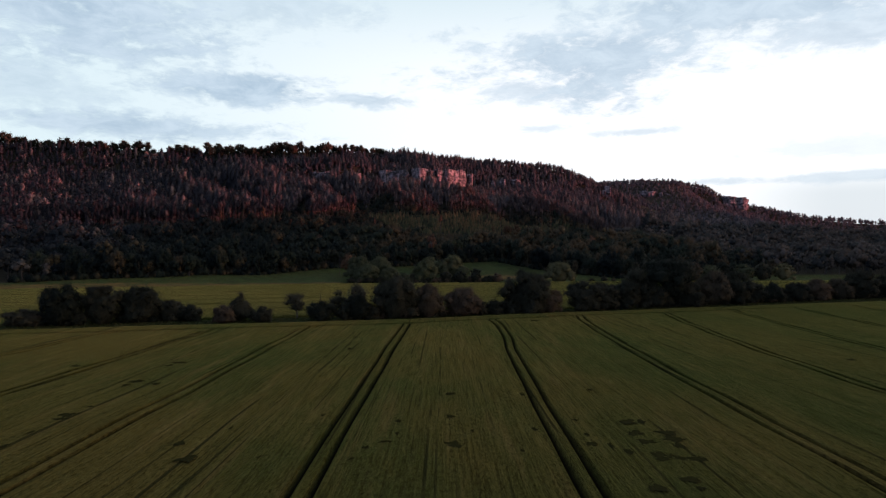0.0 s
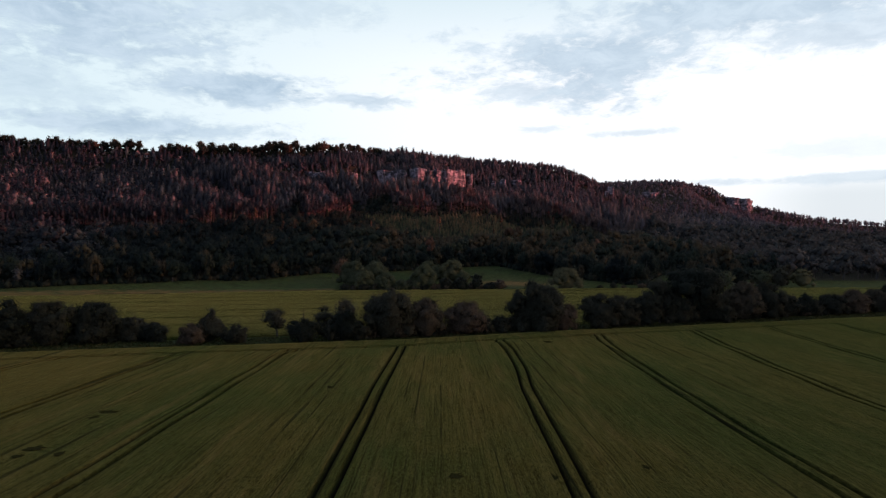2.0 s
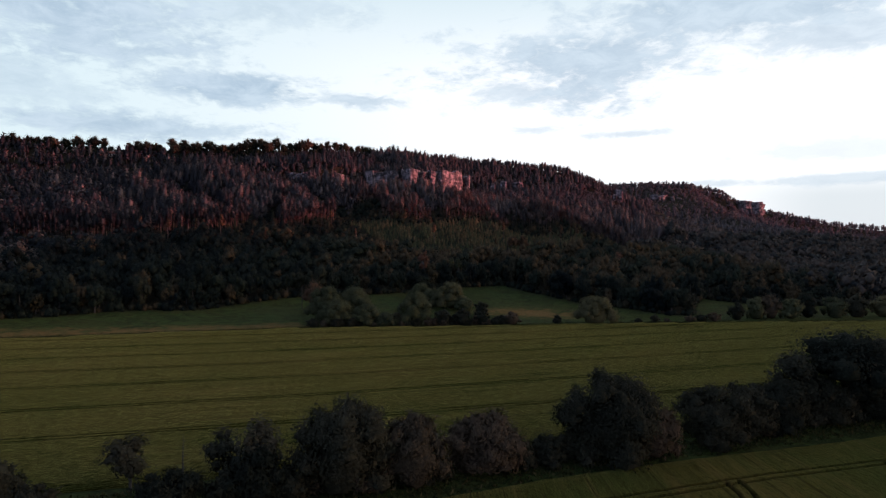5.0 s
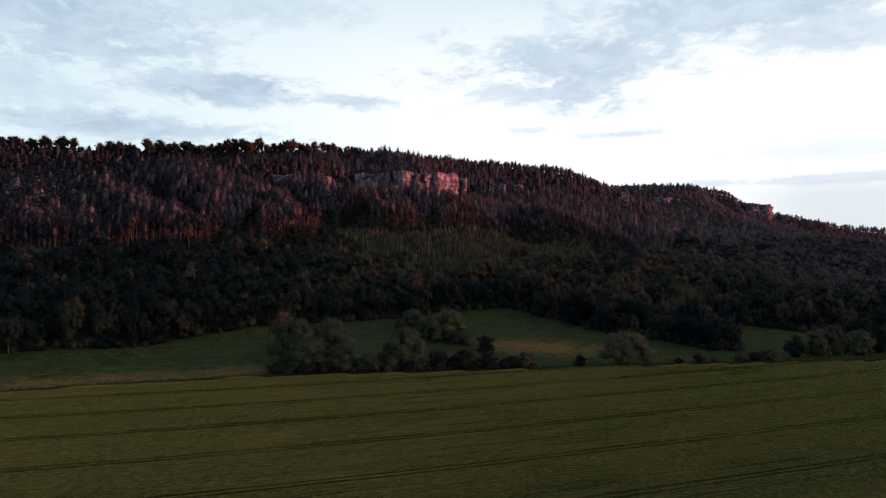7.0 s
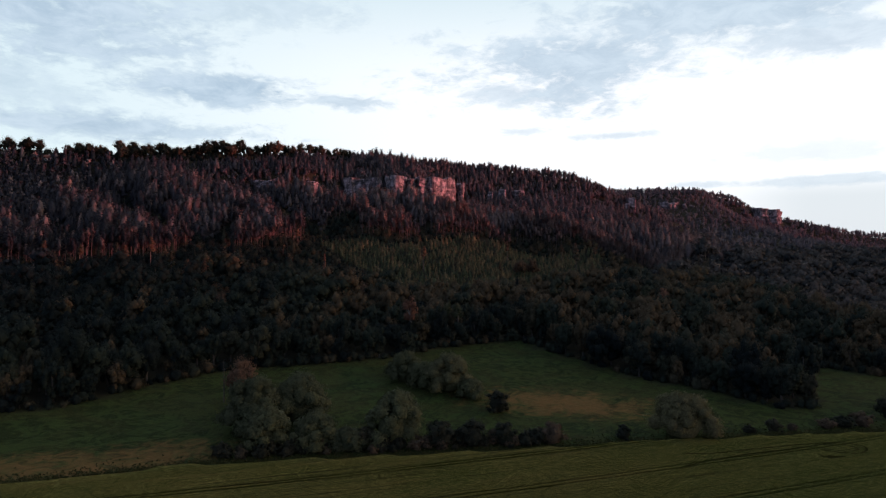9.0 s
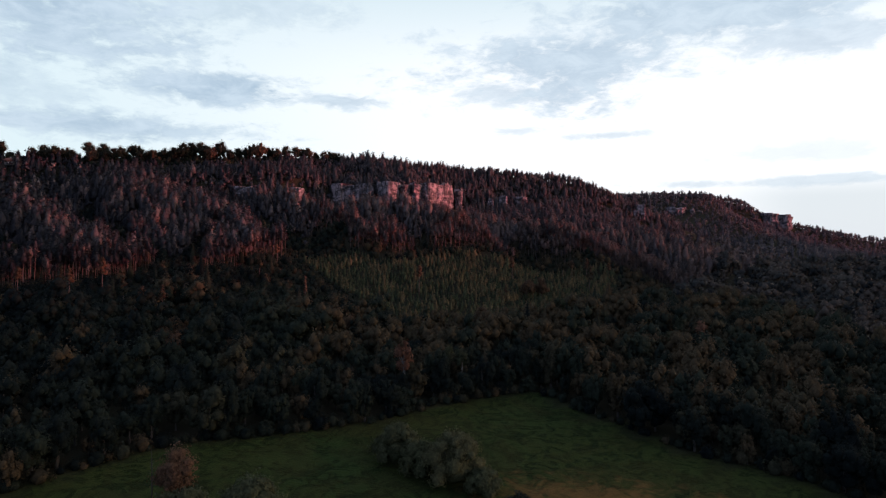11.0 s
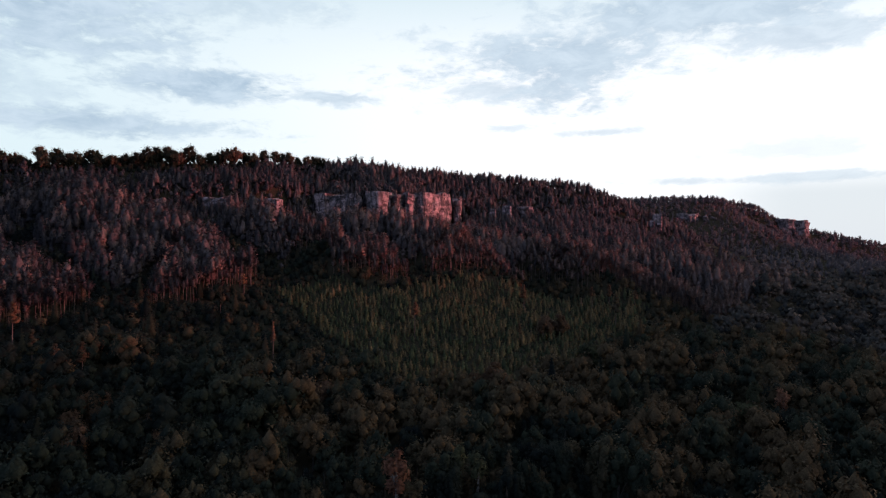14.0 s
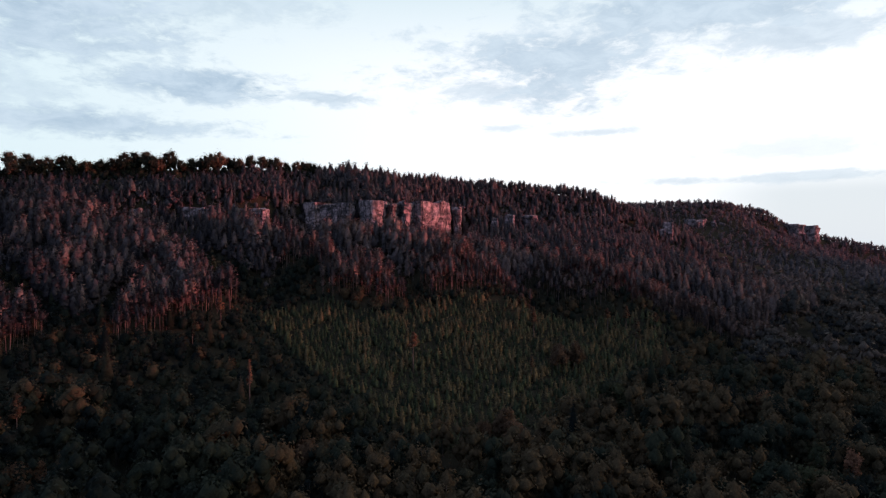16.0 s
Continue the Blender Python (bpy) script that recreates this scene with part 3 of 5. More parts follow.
def blob(sh, rng, c, r, mat, rings=3, seg=5):
    """The dense inside of a clump: a lumpy closed ball."""
    V = [(c[0], c[1], c[2] - r[2])]
    for i in range(1, rings):
        th = math.pi * i / rings
        for k in range(seg):
            a = 2 * math.pi * (k + 0.5 * i) / seg
            j = rng.uniform(0.8, 1.1)
            V.append((c[0] + r[0] * math.sin(th) * math.cos(a) * j, c[1] + r[1] * math.sin(th) * math.sin(a) * j, c[2] - r[2] * math.cos(th) * j))
    V.append((c[0], c[1], c[2] + r[2]))
    F = []
    for k in range(seg):
        F.append((0, 1 + (k + 1) % seg, 1 + k))
    for i in range(rings - 2):
        for k in range(seg):
            a, b = 1 + i * seg + k, 1 + i * seg + (k + 1) % seg
            F += [(a, b, b + seg), (a, b + seg, a + seg)]
    top = len(V) - 1
    for k in range(seg):
        F.append((top, top - seg + k, top - seg + (k + 1) % seg))
    sh.add(V, F, mat, (np.array(V) - c) / np.array(r) + (0, 0, 0.3))


def unit(rng, n):
    u = rng.normal(0, 1, (n, 3))
    return u / np.linalg.norm(u, axis=1)[:, None]


def broad_tree(seed, H, W, bare=0.2, lobes=14, n=700, size=0.6, quads=True, limbs=5, core=0.68, open_=0.0, droop=0.0, cheap=False):
    """A broad-leaved tree: trunk, limbs and a crown of lobes. Material 0: bark, 1: leaves."""
    rng = np.random.default_rng(seed)
    sh = Shape()
    z0 = H * bare
    zc, hz, hw = (H + z0) / 2, (H - z0) / 2, W / 2
    C = []
    for k in range(lobes):
        u = unit(rng, 1)[0]
        rr = rng.uniform(0.42, 0.74) if k else 0.1
        C.append((u[0] * hw * rr, u[1] * hw * rr, zc + u[2] * hz * rr * 0.95))
    C = np.array(C)
    R = np.stack([hw * rng.uniform(0.34, 0.52, lobes), hw * rng.uniform(0.34, 0.52, lobes), hz * rng.uniform(0.30, 0.48, lobes)], 1) * (1 - 0.3 * open_)
    lean = rng.normal(0, 0.03 * H, 2)
    r0 = 0.022 * H + 0.06
    trunk_top = (lean[0], lean[1], zc + hz * 0.3)
    tube(sh, [(0, 0, -0.8), (lean[0] * 0.2, lean[1] * 0.2, z0 * 0.6 + 0.2), (lean[0] * 0.6, lean[1] * 0.6, zc * 0.9), trunk_top], [r0 * 1.25, r0, r0 * 0.6, r0 * 0.2], 3 if cheap else 6, 0)
    for k in range(min(limbs, lobes)):
        base = np.array((lean[0] * 0.4, lean[1] * 0.4, z0 + (zc - z0) * rng.uniform(0.1, 0.8)))
        mid = base * 0.5 + C[k] * 0.5 + (0, 0, 0.05 * H)
        tube(sh, [base, mid, C[k]], [r0 * 0.45, r0 * 0.3, r0 * 0.1], 5, 0)
    for c, r in zip(C, R):
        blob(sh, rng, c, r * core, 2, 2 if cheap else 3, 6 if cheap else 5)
    k = rng.integers(0, lobes, n)
    u = unit(rng, n)
    u[:, 2] = np.where(u[:, 2] < -0.35, -u[:, 2] * 0.6, u[:, 2])
    p = C[k] + u * R[k] * rng.uniform(0.70, 1.30, (n, 1))
    p[:, 2] -= droop * np.hypot(p[:, 0], p[:, 1]) * rng.uniform(0, 0.5, n)
    p[:, 2] = np.maximum(p[:, 2], 0.15)
    leaf_clumps(sh, rng, p, 0.6 * u + 0.6 * (p - (0, 0, zc)) / (hw, hw, hz) + (0, 0, 0.25), size, 1, quads, 1.5 + droop)
    return sh.arrays()


def bush(seed, H, W, lobes=36, n=1500, size=0.42, droop=0.2, point=0.0, limbs=6, cheap=False, hang=0.0, sprays=0):
    """A dense bush or willow: many small lobes heaped into an uneven dome down to the ground."""
    rng = np.random.default_rng(seed)
    sh = Shape()
    hw = W / 2
    a = rng.uniform(0, 6.283, lobes)
    q = np.sqrt(rng.uniform(0, 1, lobes)) * 0.86
    dome = H * (1 - q ** (2.4 - 1.3 * point)) ** (0.5 + 0.4 * point) * (1 + 0.16 * np.sin(a * 2 + seed) * q)
    f = np.where(rng.uniform(0, 1, lobes) < 0.35, rng.uniform(0.15, 0.6, lobes), rng.uniform(0.72, 0.90, lobes))
    R = np.stack([hw * rng.uniform(0.15, 0.27, lobes), hw * rng.uniform(0.15, 0.27, lobes), H * rng.uniform(0.09, 0.17, lobes)], 1)
    C = np.stack([q * hw * np.cos(a), q * hw * np.sin(a), np.maximum(dome * f, R[:, 2] * 0.7)], 1)
    C[-1] = (rng.normal(0, 0.1 * hw), rng.normal(0, 0.1 * hw), H - R[-1, 2])
    C[-2] = (rng.normal(0, 0.25 * hw), rng.normal(0, 0.25 * hw), H * 0.9 - R[-2, 2])
    r0 = 0.02 * H + 0.05
    for k in range(limbs):
        tube(sh, [(rng.normal(0, 0.2), rng.normal(0, 0.2), -0.4), C[k] * (0.5, 0.5, 0.6), C[k] + (0, 0, R[k, 2] * 0.8)], [r0, r0 * 0.6, r0 * 0.15], 5, 0)
    blob(sh, rng, (0, 0, H * 0.36), (hw * 0.62, hw * 0.62, H * 0.40), 2, 4, 8)
    if not cheap:
        for c, r in zip(C, R):
            blob(sh, rng, c, r * 0.85, 2, 2, 6)
    k = rng.integers(0, lobes, n)
    u = unit(rng, n)
    u[:, 2] = np.where(u[:, 2] < -0.5, -u[:, 2], u[:, 2])
    p = C[k] + u * R[k] * np.where(rng.uniform(0, 1, (n, 1)) < 0.15, rng.uniform(1.2, 1.65, (n, 1)), rng.uniform(0.75, 1.2, (n, 1)))
    w = n // 3
    u[:w, 2] *= 0.8
    wave = 1 + 0.12 * np.sin(5 * np.arctan2(u[:w, 1], u[:w, 0]) + 7 * u[:w, 2] + seed)
    p[:w] = np.array((0, 0, H * 0.36)) + u[:w] * (hw * 0.74, hw * 0.74, H * 0.46) * (wave * rng.uniform(0.82, 1.12, w))[:, None]
    p[:, 2] = np.maximum(p[:, 2] - droop * rng.uniform(0, 0.8, n), 0.1)
    leaf_clumps(sh, rng, p, 0.5 * u + 0.8 * (p - (0, 0, 0.3 * H)) / (hw, hw, 0.7 * H) + (0, 0, 0.05), size, 1, not cheap, 1.6 + hang, hang)
    if sprays:
        # leafy shoots that stand out of the outline
        k = rng.integers(0, lobes, sprays)
        u = unit(rng, sprays)
        u[:, 2] = np.abs(u[:, 2]) + 0.15
        base = C[k] + u * R[k] * 0.8
        d = u * (1, 1, 0.5) + (0, 0, 0.7) + rng.normal(0, 0.25, (sprays, 3))
        d *= rng.uniform(0.7, 1.9, (sprays, 1)) / np.linalg.norm(d, axis=1)[:, None]
        j = np.repeat(np.arange(sprays), 5)
        f = np.tile(np.linspace(0.25, 1.0, 5), sprays)[:, None]
        at = base[j] + d[j] * f + (0, 0, -0.25) * f ** 2 + rng.normal(0, 0.07, (len(j), 3))
        leaf_clumps(sh, rng, at, u[j], size * 0.62, 1, True, 2.2, 0.2)
    return sh.arrays()


def billow(seed, H, W, lobes=13, n=2000, size=0.45):
    """A willow: billowing lobes heaped on one another down to the grass, each a dome of fine hanging twigs."""
    rng = np.random.default_rng(seed)
    sh = Shape()
    hw = W / 2
    C, R = [], []
    for k in range(lobes):
        t = (k + 0.5) / lobes
        a = 2.4 * k + rng.uniform(-0.5, 0.5)
        q = hw * (0.78 * math.sqrt(t)) * rng.uniform(0.75, 1.15)
        r = hw * rng.uniform(0.15, 0.32)
        top = H * (1.0 - 0.62 * t ** 1.5) * rng.uniform(0.88, 1.0)
        C.append((q * math.cos(a), q * math.sin(a), max(top - r * 0.9, r * 0.5)))
        R.append((r, r * rng.uniform(0.85, 1.1), r * rng.uniform(0.8, 1.0)))
    C, R = np.array(C), np.array(R)
    r0 = 0.02 * H + 0.06
    for k in range(0, lobes, 2):
        tube(sh, [(rng.normal(0, 0.25), rng.normal(0, 0.25), -0.4), C[k] * (0.45, 0.45, 0.6), C[k]], [r0, r0 * 0.6, r0 * 0.15], 5, 0)
    blob(sh, rng, (0, 0, H * 0.3), (hw * 0.6, hw * 0.6, H * 0.34), 2, 4, 8)
    for c, r in zip(C, R):
        blob(sh, rng, c, r * 0.8, 2, 3, 6)
    k = rng.choice(lobes, n, p=R[:, 0] ** 2 / (R[:, 0] ** 2).sum())
    u = unit(rng, n)
    u[:, 2] = np.where(u[:, 2] < -0.55, -u[:, 2], u[:, 2])
    p = C[k] + u * R[k] * np.where(rng.uniform(0, 1, (n, 1)) < 0.12, rng.uniform(1.1, 1.5, (n, 1)), rng.uniform(0.74, 1.14, (n, 1)))
    p[:, 2] = np.maximum(p[:, 2] - rng.uniform(0, 0.5, n), 0.1)
    leaf_clumps(sh, rng, p, u + 0.5 * (p - (0, 0, 0.35 * H)) / (hw, hw, 0.65 * H) + (0, 0, 0.15), size, 1, True, 2.6, 0.5)
    return sh.arrays()


def pine_tree(seed, H, W, n=90, size=1.0, quads=False, crown=0.38, sides=5):
    """A Scots pine: long bare trunk, a few layered plates of needles near the top."""
    rng = np.random.default_rng(seed)
    sh = Shape()
    lean = rng.normal(0, 0.02 * H, 2)
    r0 = 0.009 * H + 0.05
    at = lambda z: (lean[0] * (z / H) ** 2, lean[1] * (z / H) ** 2, z)
    tube(sh, [at(0), at(H * 0.5), at(H * 0.95)], [r0 * 1.2, r0 * 0.8, r0 * 0.25], sides, 0)
    z0 = H * (1 - crown)
    if sides == 3:
        # a full crown: one ragged tapering body
        h = H - z0
        blob(sh, rng, (lean[0] * 0.6, lean[1] * 0.6, z0 + 0.47 * h), (W * 0.25, W * 0.25, h * 0.48), 2, 4, 6)
        f = rng.uniform(0, 1, n) ** 0.8
        a = rng.uniform(0, 6.283, n)
        lobe = 1 + 0.4 * np.sin(3 * a + seed) * np.sin(7 * f + 2 * seed)
        r = W * 0.5 * np.sin(np.pi * np.clip(0.12 + 0.88 * f, 0, 1)) ** 0.7 * lobe * rng.uniform(0.5, 1.35, n)
        p = np.stack([r * np.cos(a) + lean[0] * 0.6, r * np.sin(a) + lean[1] * 0.6, z0 + h * f], 1)
        leaf_clumps(sh, rng, p, np.stack([np.cos(a), np.sin(a), 1.6 * (f - 0.4)], 1) + (0, 0, 0.2), size, 1, quads)
        return sh.arrays()
    P, N = [], []
    plates = 6
    for k in range(plates):
        f = (k + 0.5) / plates
        z = z0 + (H - z0) * f
        a, d = rng.uniform(0, 6.28), W * 0.5 * (1 - f ** 1.6) * rng.uniform(0.15, 0.65)
        c = np.array(at(z)) + (math.cos(a) * d, math.sin(a) * d, 0)
        rw = W * rng.uniform(0.36, 0.50) * (1 - 0.62 * f)
        rz = max(rw * 0.6, (H - z0) / plates * 0.9)
        blob(sh, rng, c, (rw * 0.75, rw * 0.75, rz * 0.75), 2, 3, 5)
        m = n // plates
        u = unit(rng, m)
        u[:, 2] = np.abs(u[:, 2]) * 1.1 - 0.25
        P.append(c + u * (rw, rw, rz) * rng.uniform(0.65, 1.35, (m, 1)))
        N.append(0.7 * u + 0.4 * (P[-1] - (0, 0, z0 + 0.3 * (H - z0))) / (0.5 * W, 0.5 * W, H - z0))
        if k % 2:
            tube(sh, [at(z - 0.6), tuple(c)], [r0 * 0.35, r0 * 0.12], 3, 0)
    leaf_clumps(sh, rng, np.concatenate(P), np.concatenate(N) + (0, 0, 0.25), size, 1, quads)
    return sh.arrays()


def slope_conifer(seed, H, W, n=84, size=0.95, low=0.2, point=0.5, stem=1.0, foot=0.45, core=0.33):
    """A tree of the close needle wood: uneven tufts of needles, more or less pointed in outline, on a straight trunk."""
    rng = np.random.default_rng(seed)
    sh = Shape()
    r0 = (0.006 * H + 0.05) * stem
    lean = rng.normal(0, 0.02 * H, 2)
    tube(sh, [(0, 0, 0), (lean[0], lean[1], H * 0.9)], [r0, r0 * 0.4], 3, 0)
    z0 = H * low
    h = H - z0
    prof = lambda f: np.maximum(1.02 - f, 0) ** (0.4 + 0.6 * point) * np.minimum(1, foot + f * (1.4 + 4 * point))
    # the close inside
    V, F = [(0, 0, z0)], []
    for f in (0.10, 0.40, 0.70):
        for k in range(5):
            a = 6.283 * (k + f * 2) / 5
            r = core * W * float(prof(f)) * rng.uniform(0.65, 1.25)
            V.append((r * math.cos(a) + lean[0] * f, r * math.sin(a) + lean[1] * f, z0 + h * (f + rng.uniform(-0.05, 0.05))))
    V.append((lean[0], lean[1], z0 + h * 0.93))
    for k in range(5):
        k2 = (k + 1) % 5
        F += [(0, 1 + k2, 1 + k), (16, 11 + k, 11 + k2)]
        for q in (1, 6):
            F += [(q + k, q + k2, q + 5 + k2), (q + k, q + 5 + k2, q + 5 + k)]
    sh.add(V, F, 2, [(v[0], v[1], 0.28 * W) for v in V])
    per = 6
    tufts = n // per
    f = ((np.arange(tufts) + rng.uniform(0.1, 0.9, tufts)) / tufts) ** (1 + 0.3 * point)
    a = 2.4 * np.arange(tufts) + rng.uniform(-0.6, 0.6, tufts)
    q = 0.5 * W * prof(f) * rng.uniform(0.5, 1.0, tufts)
    c = np.stack([q * np.cos(a) + lean[0] * f, q * np.sin(a) + lean[1] * f, z0 + h * f * 0.96], 1)
    R = W * (0.21 - 0.09 * f) * rng.uniform(0.75, 1.3, tufts)
    k = np.repeat(np.arange(tufts), per)
    m = len(k)
    u = unit(rng, m)
    u[:, 2] = np.where(u[:, 2] < -0.3, -u[:, 2], u[:, 2])
    p = c[k] + u * R[k][:, None] * (1, 1, 0.62 + 0.2 * point) * rng.uniform(0.6, 1.15, (m, 1))
    up = np.stack([np.cos(a), np.sin(a), 0 * a + 0.7], 1)[k]
    out = u * (1, 1, 0.5) + 0.3 * up
    out /= np.linalg.norm(out, axis=1)[:, None]
    side = np.cross(out, rng.normal(0, 1, (m, 3)))
    side /= np.linalg.norm(side, axis=1)[:, None] + 1e-9
    s = size * rng.uniform(0.55, 1.35, (m, 1))
    T = np.stack([p - out * s * 0.45 + side * s * 0.45, p - out * s * 0.45 - side * s * 0.45, p + out * s * 0.85], 1)
    sh.add(T.reshape(-1, 3), np.arange(m)[:, None] * 3 + (0, 1, 2), 1, np.repeat(0.9 * u + 0.6 * up, 3, 0))
    return sh.arrays()


def spruce_tree(seed, H, W, n=80, size=1.0, quads=False, low=0.12, sides=5):
    """A spruce: a narrow ragged cone of hanging sprays round a straight trunk."""
    rng = np.random.default_rng(seed)
    sh = Shape()
    r0 = 0.011 * H + 0.04
    tube(sh, [(0, 0, 0), (0, 0, H * 0.97)], [r0, r0 * 0.15], 4, 0)
    z0 = H * low
    V = [(W * 0.40 * rng.uniform(0.8, 1.15) * math.cos(6.283 * k / sides), W * 0.40 * math.sin(6.283 * k / sides), z0) for k in range(sides)] + [(0, 0, H * 0.94), (0, 0, z0 * 0.8)]
    F = [(k, (k + 1) % sides, sides) for k in range(sides)] + [((k + 1) % sides, k, sides + 1) for k in range(sides)]
    sh.add(V, F, 2, [(p[0], p[1], 0.35 * W) for p in V])
    t = rng.uniform(0, 1, n) ** 0.75
    tier = np.round(t * 9) / 9
    t = 0.7 * tier + 0.3 * t
    z = H - (H - z0) * t
    r = W * 0.5 * (t ** 0.85) * rng.uniform(0.6, 1.12, n) + 0.05
    a = rng.uniform(0, 6.283, n)
    p = np.stack([r * np.cos(a), r * np.sin(a), z - 0.18 * r], 1)
    leaf_clumps(sh, rng, p, np.stack([np.cos(a), np.sin(a), np.full(n, 0.75)], 1), size, 1, quads)
    return sh.arrays()


def dead_tree(seed, H, W, n=26, twigs=0):
    """A leafless tree: trunk and forking bare limbs; a few dry needles if twigs."""
    rng = np.random.default_rng(seed)
    sh = Shape()
    r0 = 0.012 * H + 0.05
    tube(sh, [(0, 0, 0), (rng.normal(0, 0.2), 0, H * 0.5), (rng.normal(0, 0.3), rng.normal(0, 0.3), H)], [r0, r0 * 0.7, r0 * 0.12], 6, 0)
    for k in range(n):
        z = H * rng.uniform(0.35, 0.95)
        a, d = rng.uniform(0, 6.283), W * 0.5 * rng.uniform(0.4, 1.0) * (1.15 - z / H)
        q = np.array((math.cos(a) * d, math.sin(a) * d, z + d * rng.uniform(-0.1, 0.6)))
        m = np.array((q[0] * 0.5, q[1] * 0.5, (z + q[2]) / 2 - 0.08 * d))
        tube(sh, [(0, 0, z), m, q], [r0 * 0.32, r0 * 0.2, r0 * 0.06], 4, 0)
    if twigs:
        a, z = rng.uniform(0, 6.283, twigs), H * rng.uniform(0.45, 0.97, twigs)
        r = W * 0.42 * (1.12 - z / H) * rng.uniform(0.3, 1.1, twigs)
        leaf_clumps(sh, rng, np.stack([r * np.cos(a), r * np.sin(a), z], 1), np.stack([np.cos(a), np.sin(a), 0 * a + 0.4], 1), 0.6, 1)
    return sh.arrays()


def split_meshes(name, arrays, mats):
    """The same tree as two meshes: trunk and crown (leaves, and the shade-coloured core inside)."""
    v, f, m, b = arrays
    out = []
    for piece, sel, mm in (("trunk", m == 0, [mats[0]]), ("crown", m > 0, [mats[1], SHADED_INNER[mats[1]]])):
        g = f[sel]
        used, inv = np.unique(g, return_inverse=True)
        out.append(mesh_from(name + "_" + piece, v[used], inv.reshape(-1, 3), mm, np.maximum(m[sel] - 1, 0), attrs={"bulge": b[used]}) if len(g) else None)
    return out


def tree_thing(name, meshes, x, y, label, category, group="", rot=0.0, scale=1.0, sz=1.0):
    e = new(name)
    e.location = (x, y, float(height(x, y)) - 0.05)
    e.rotation_euler = (0, 0, rot)
    e.scale = (scale, scale, scale * sz)
    tagged(e, label, category, group)
    for piece, me in zip(("trunk", "crown"), meshes):
        if me:
            part(piece, me, e)
    return e


def bake(name, kinds, place, mats, label):
    """Many trees as one joined object: place holds rows x, y, kind, turn, scale, tint."""
    place = np.asarray(place, float)
    z = height(place[:, 0], place[:, 1])
    Vs, Fs, Ms, Ts, Bs, base = [], [], [], [], [], 0
    for k, (v, f, m, b) in enumerate(kinds):
        rows = np.where(place[:, 2] == k)[0]
        if not len(rows):
            continue
        p = place[rows]
        c, s = np.cos(p[:, 3])[:, None], np.sin(p[:, 3])[:, None]
        sc = p[:, 4][:, None]
        V = np.stack([(v[:, 0] * c - v[:, 1] * s) * sc + p[:, 0][:, None], (v[:, 0] * s + v[:, 1] * c) * sc + p[:, 1][:, None],
                      v[:, 2] * sc + z[rows][:, None] - 0.3], -1)
        Vs.append(V.reshape(-1, 3))
        Bs.append(np.stack([b[:, 0] * c - b[:, 1] * s, b[:, 0] * s + b[:, 1] * c, b[:, 2] + 0 * s], -1).reshape(-1, 3))
        Fs.append((f[None] + (np.arange(len(rows)) * len(v))[:, None, None] + base).reshape(-1, 3))
        Ms.append(np.tile(m, len(rows)))
        Ts.append(np.repeat(p[:, 5] + 1.0, len(v)))
        base += len(v) * len(rows)
    me = mesh_from(name, np.concatenate(Vs), np.concatenate(Fs), [*mats, SHADED_INNER[mats[1]]], np.concatenate(Ms), attrs={"tint": np.concatenate(Ts), "bulge": np.concatenate(Bs)})
    return tagged(new(name, me), label, "forest", kind="stuff")


def scatter(rng, x0, x1, y0, y1, step, test):
    """Uneven planting: a jittered lattice, kept where test(x, y) holds."""
    gx, gy = np.meshgrid(np.arange(x0, x1, step), np.arange(y0, y1, step * 0.9))
    gx = gx + (np.arange(gx.shape[0]) % 2)[:, None] * step * 0.5
    x, y = (gx + rng.uniform(-0.42, 0.42, gx.shape) * step).ravel(), (gy + rng.uniform(-0.42, 0.42, gy.shape) * step).ravel()
    k = test(x, y)
    return x[k], y[k]


def rows_of(rng, x, y, kinds, lo, hi, tint=(0, 1)):
    n = len(x)
    return np.stack([x, y, rng.integers(0, kinds, n), rng.uniform(0, 6.283, n), rng.uniform(lo, hi, n), rng.uniform(*tint, n)], 1)


# trees are planted only inside the camera's opening view, plus a margin
def in_view_wedge(x, y):
    return np.abs(x) < 0.71 * y + 25


# which trees stand where
def waver(x, y, k, amp):
    return amp * (np.sin(x * 0.061 * k + y * 0.023) + 0.6 * np.sin(y * 0.083 * k - x * 0.037 + 1.7) + 0.4 * np.sin(x * 0.171 * k + 0.6))


def clump(x, y):
    """Groups of taller and lower growth, 1 to -1."""
    return np.sin(x * 0.17 + 2.2 * np.sin(y * 0.047)) * np.sin(y * 0.15 + 1.7 * np.sin(x * 0.058 + 1.0)) + 0.35 * np.sin(x * 0.31 - y * 0.27)


def group_and_shade(r):
    """Trees of one group lean to one height; tint paints lit and shaded groups."""
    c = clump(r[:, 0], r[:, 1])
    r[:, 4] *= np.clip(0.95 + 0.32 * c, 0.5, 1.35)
    # darkest on the left, lightest mid-slope, painted in place of shade and haze
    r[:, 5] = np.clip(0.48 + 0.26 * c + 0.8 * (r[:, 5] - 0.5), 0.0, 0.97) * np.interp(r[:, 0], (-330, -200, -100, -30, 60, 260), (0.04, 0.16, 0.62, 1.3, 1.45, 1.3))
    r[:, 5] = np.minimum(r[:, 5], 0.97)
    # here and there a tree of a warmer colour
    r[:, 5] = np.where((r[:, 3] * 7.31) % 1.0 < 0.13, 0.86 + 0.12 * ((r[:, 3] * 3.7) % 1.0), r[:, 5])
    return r


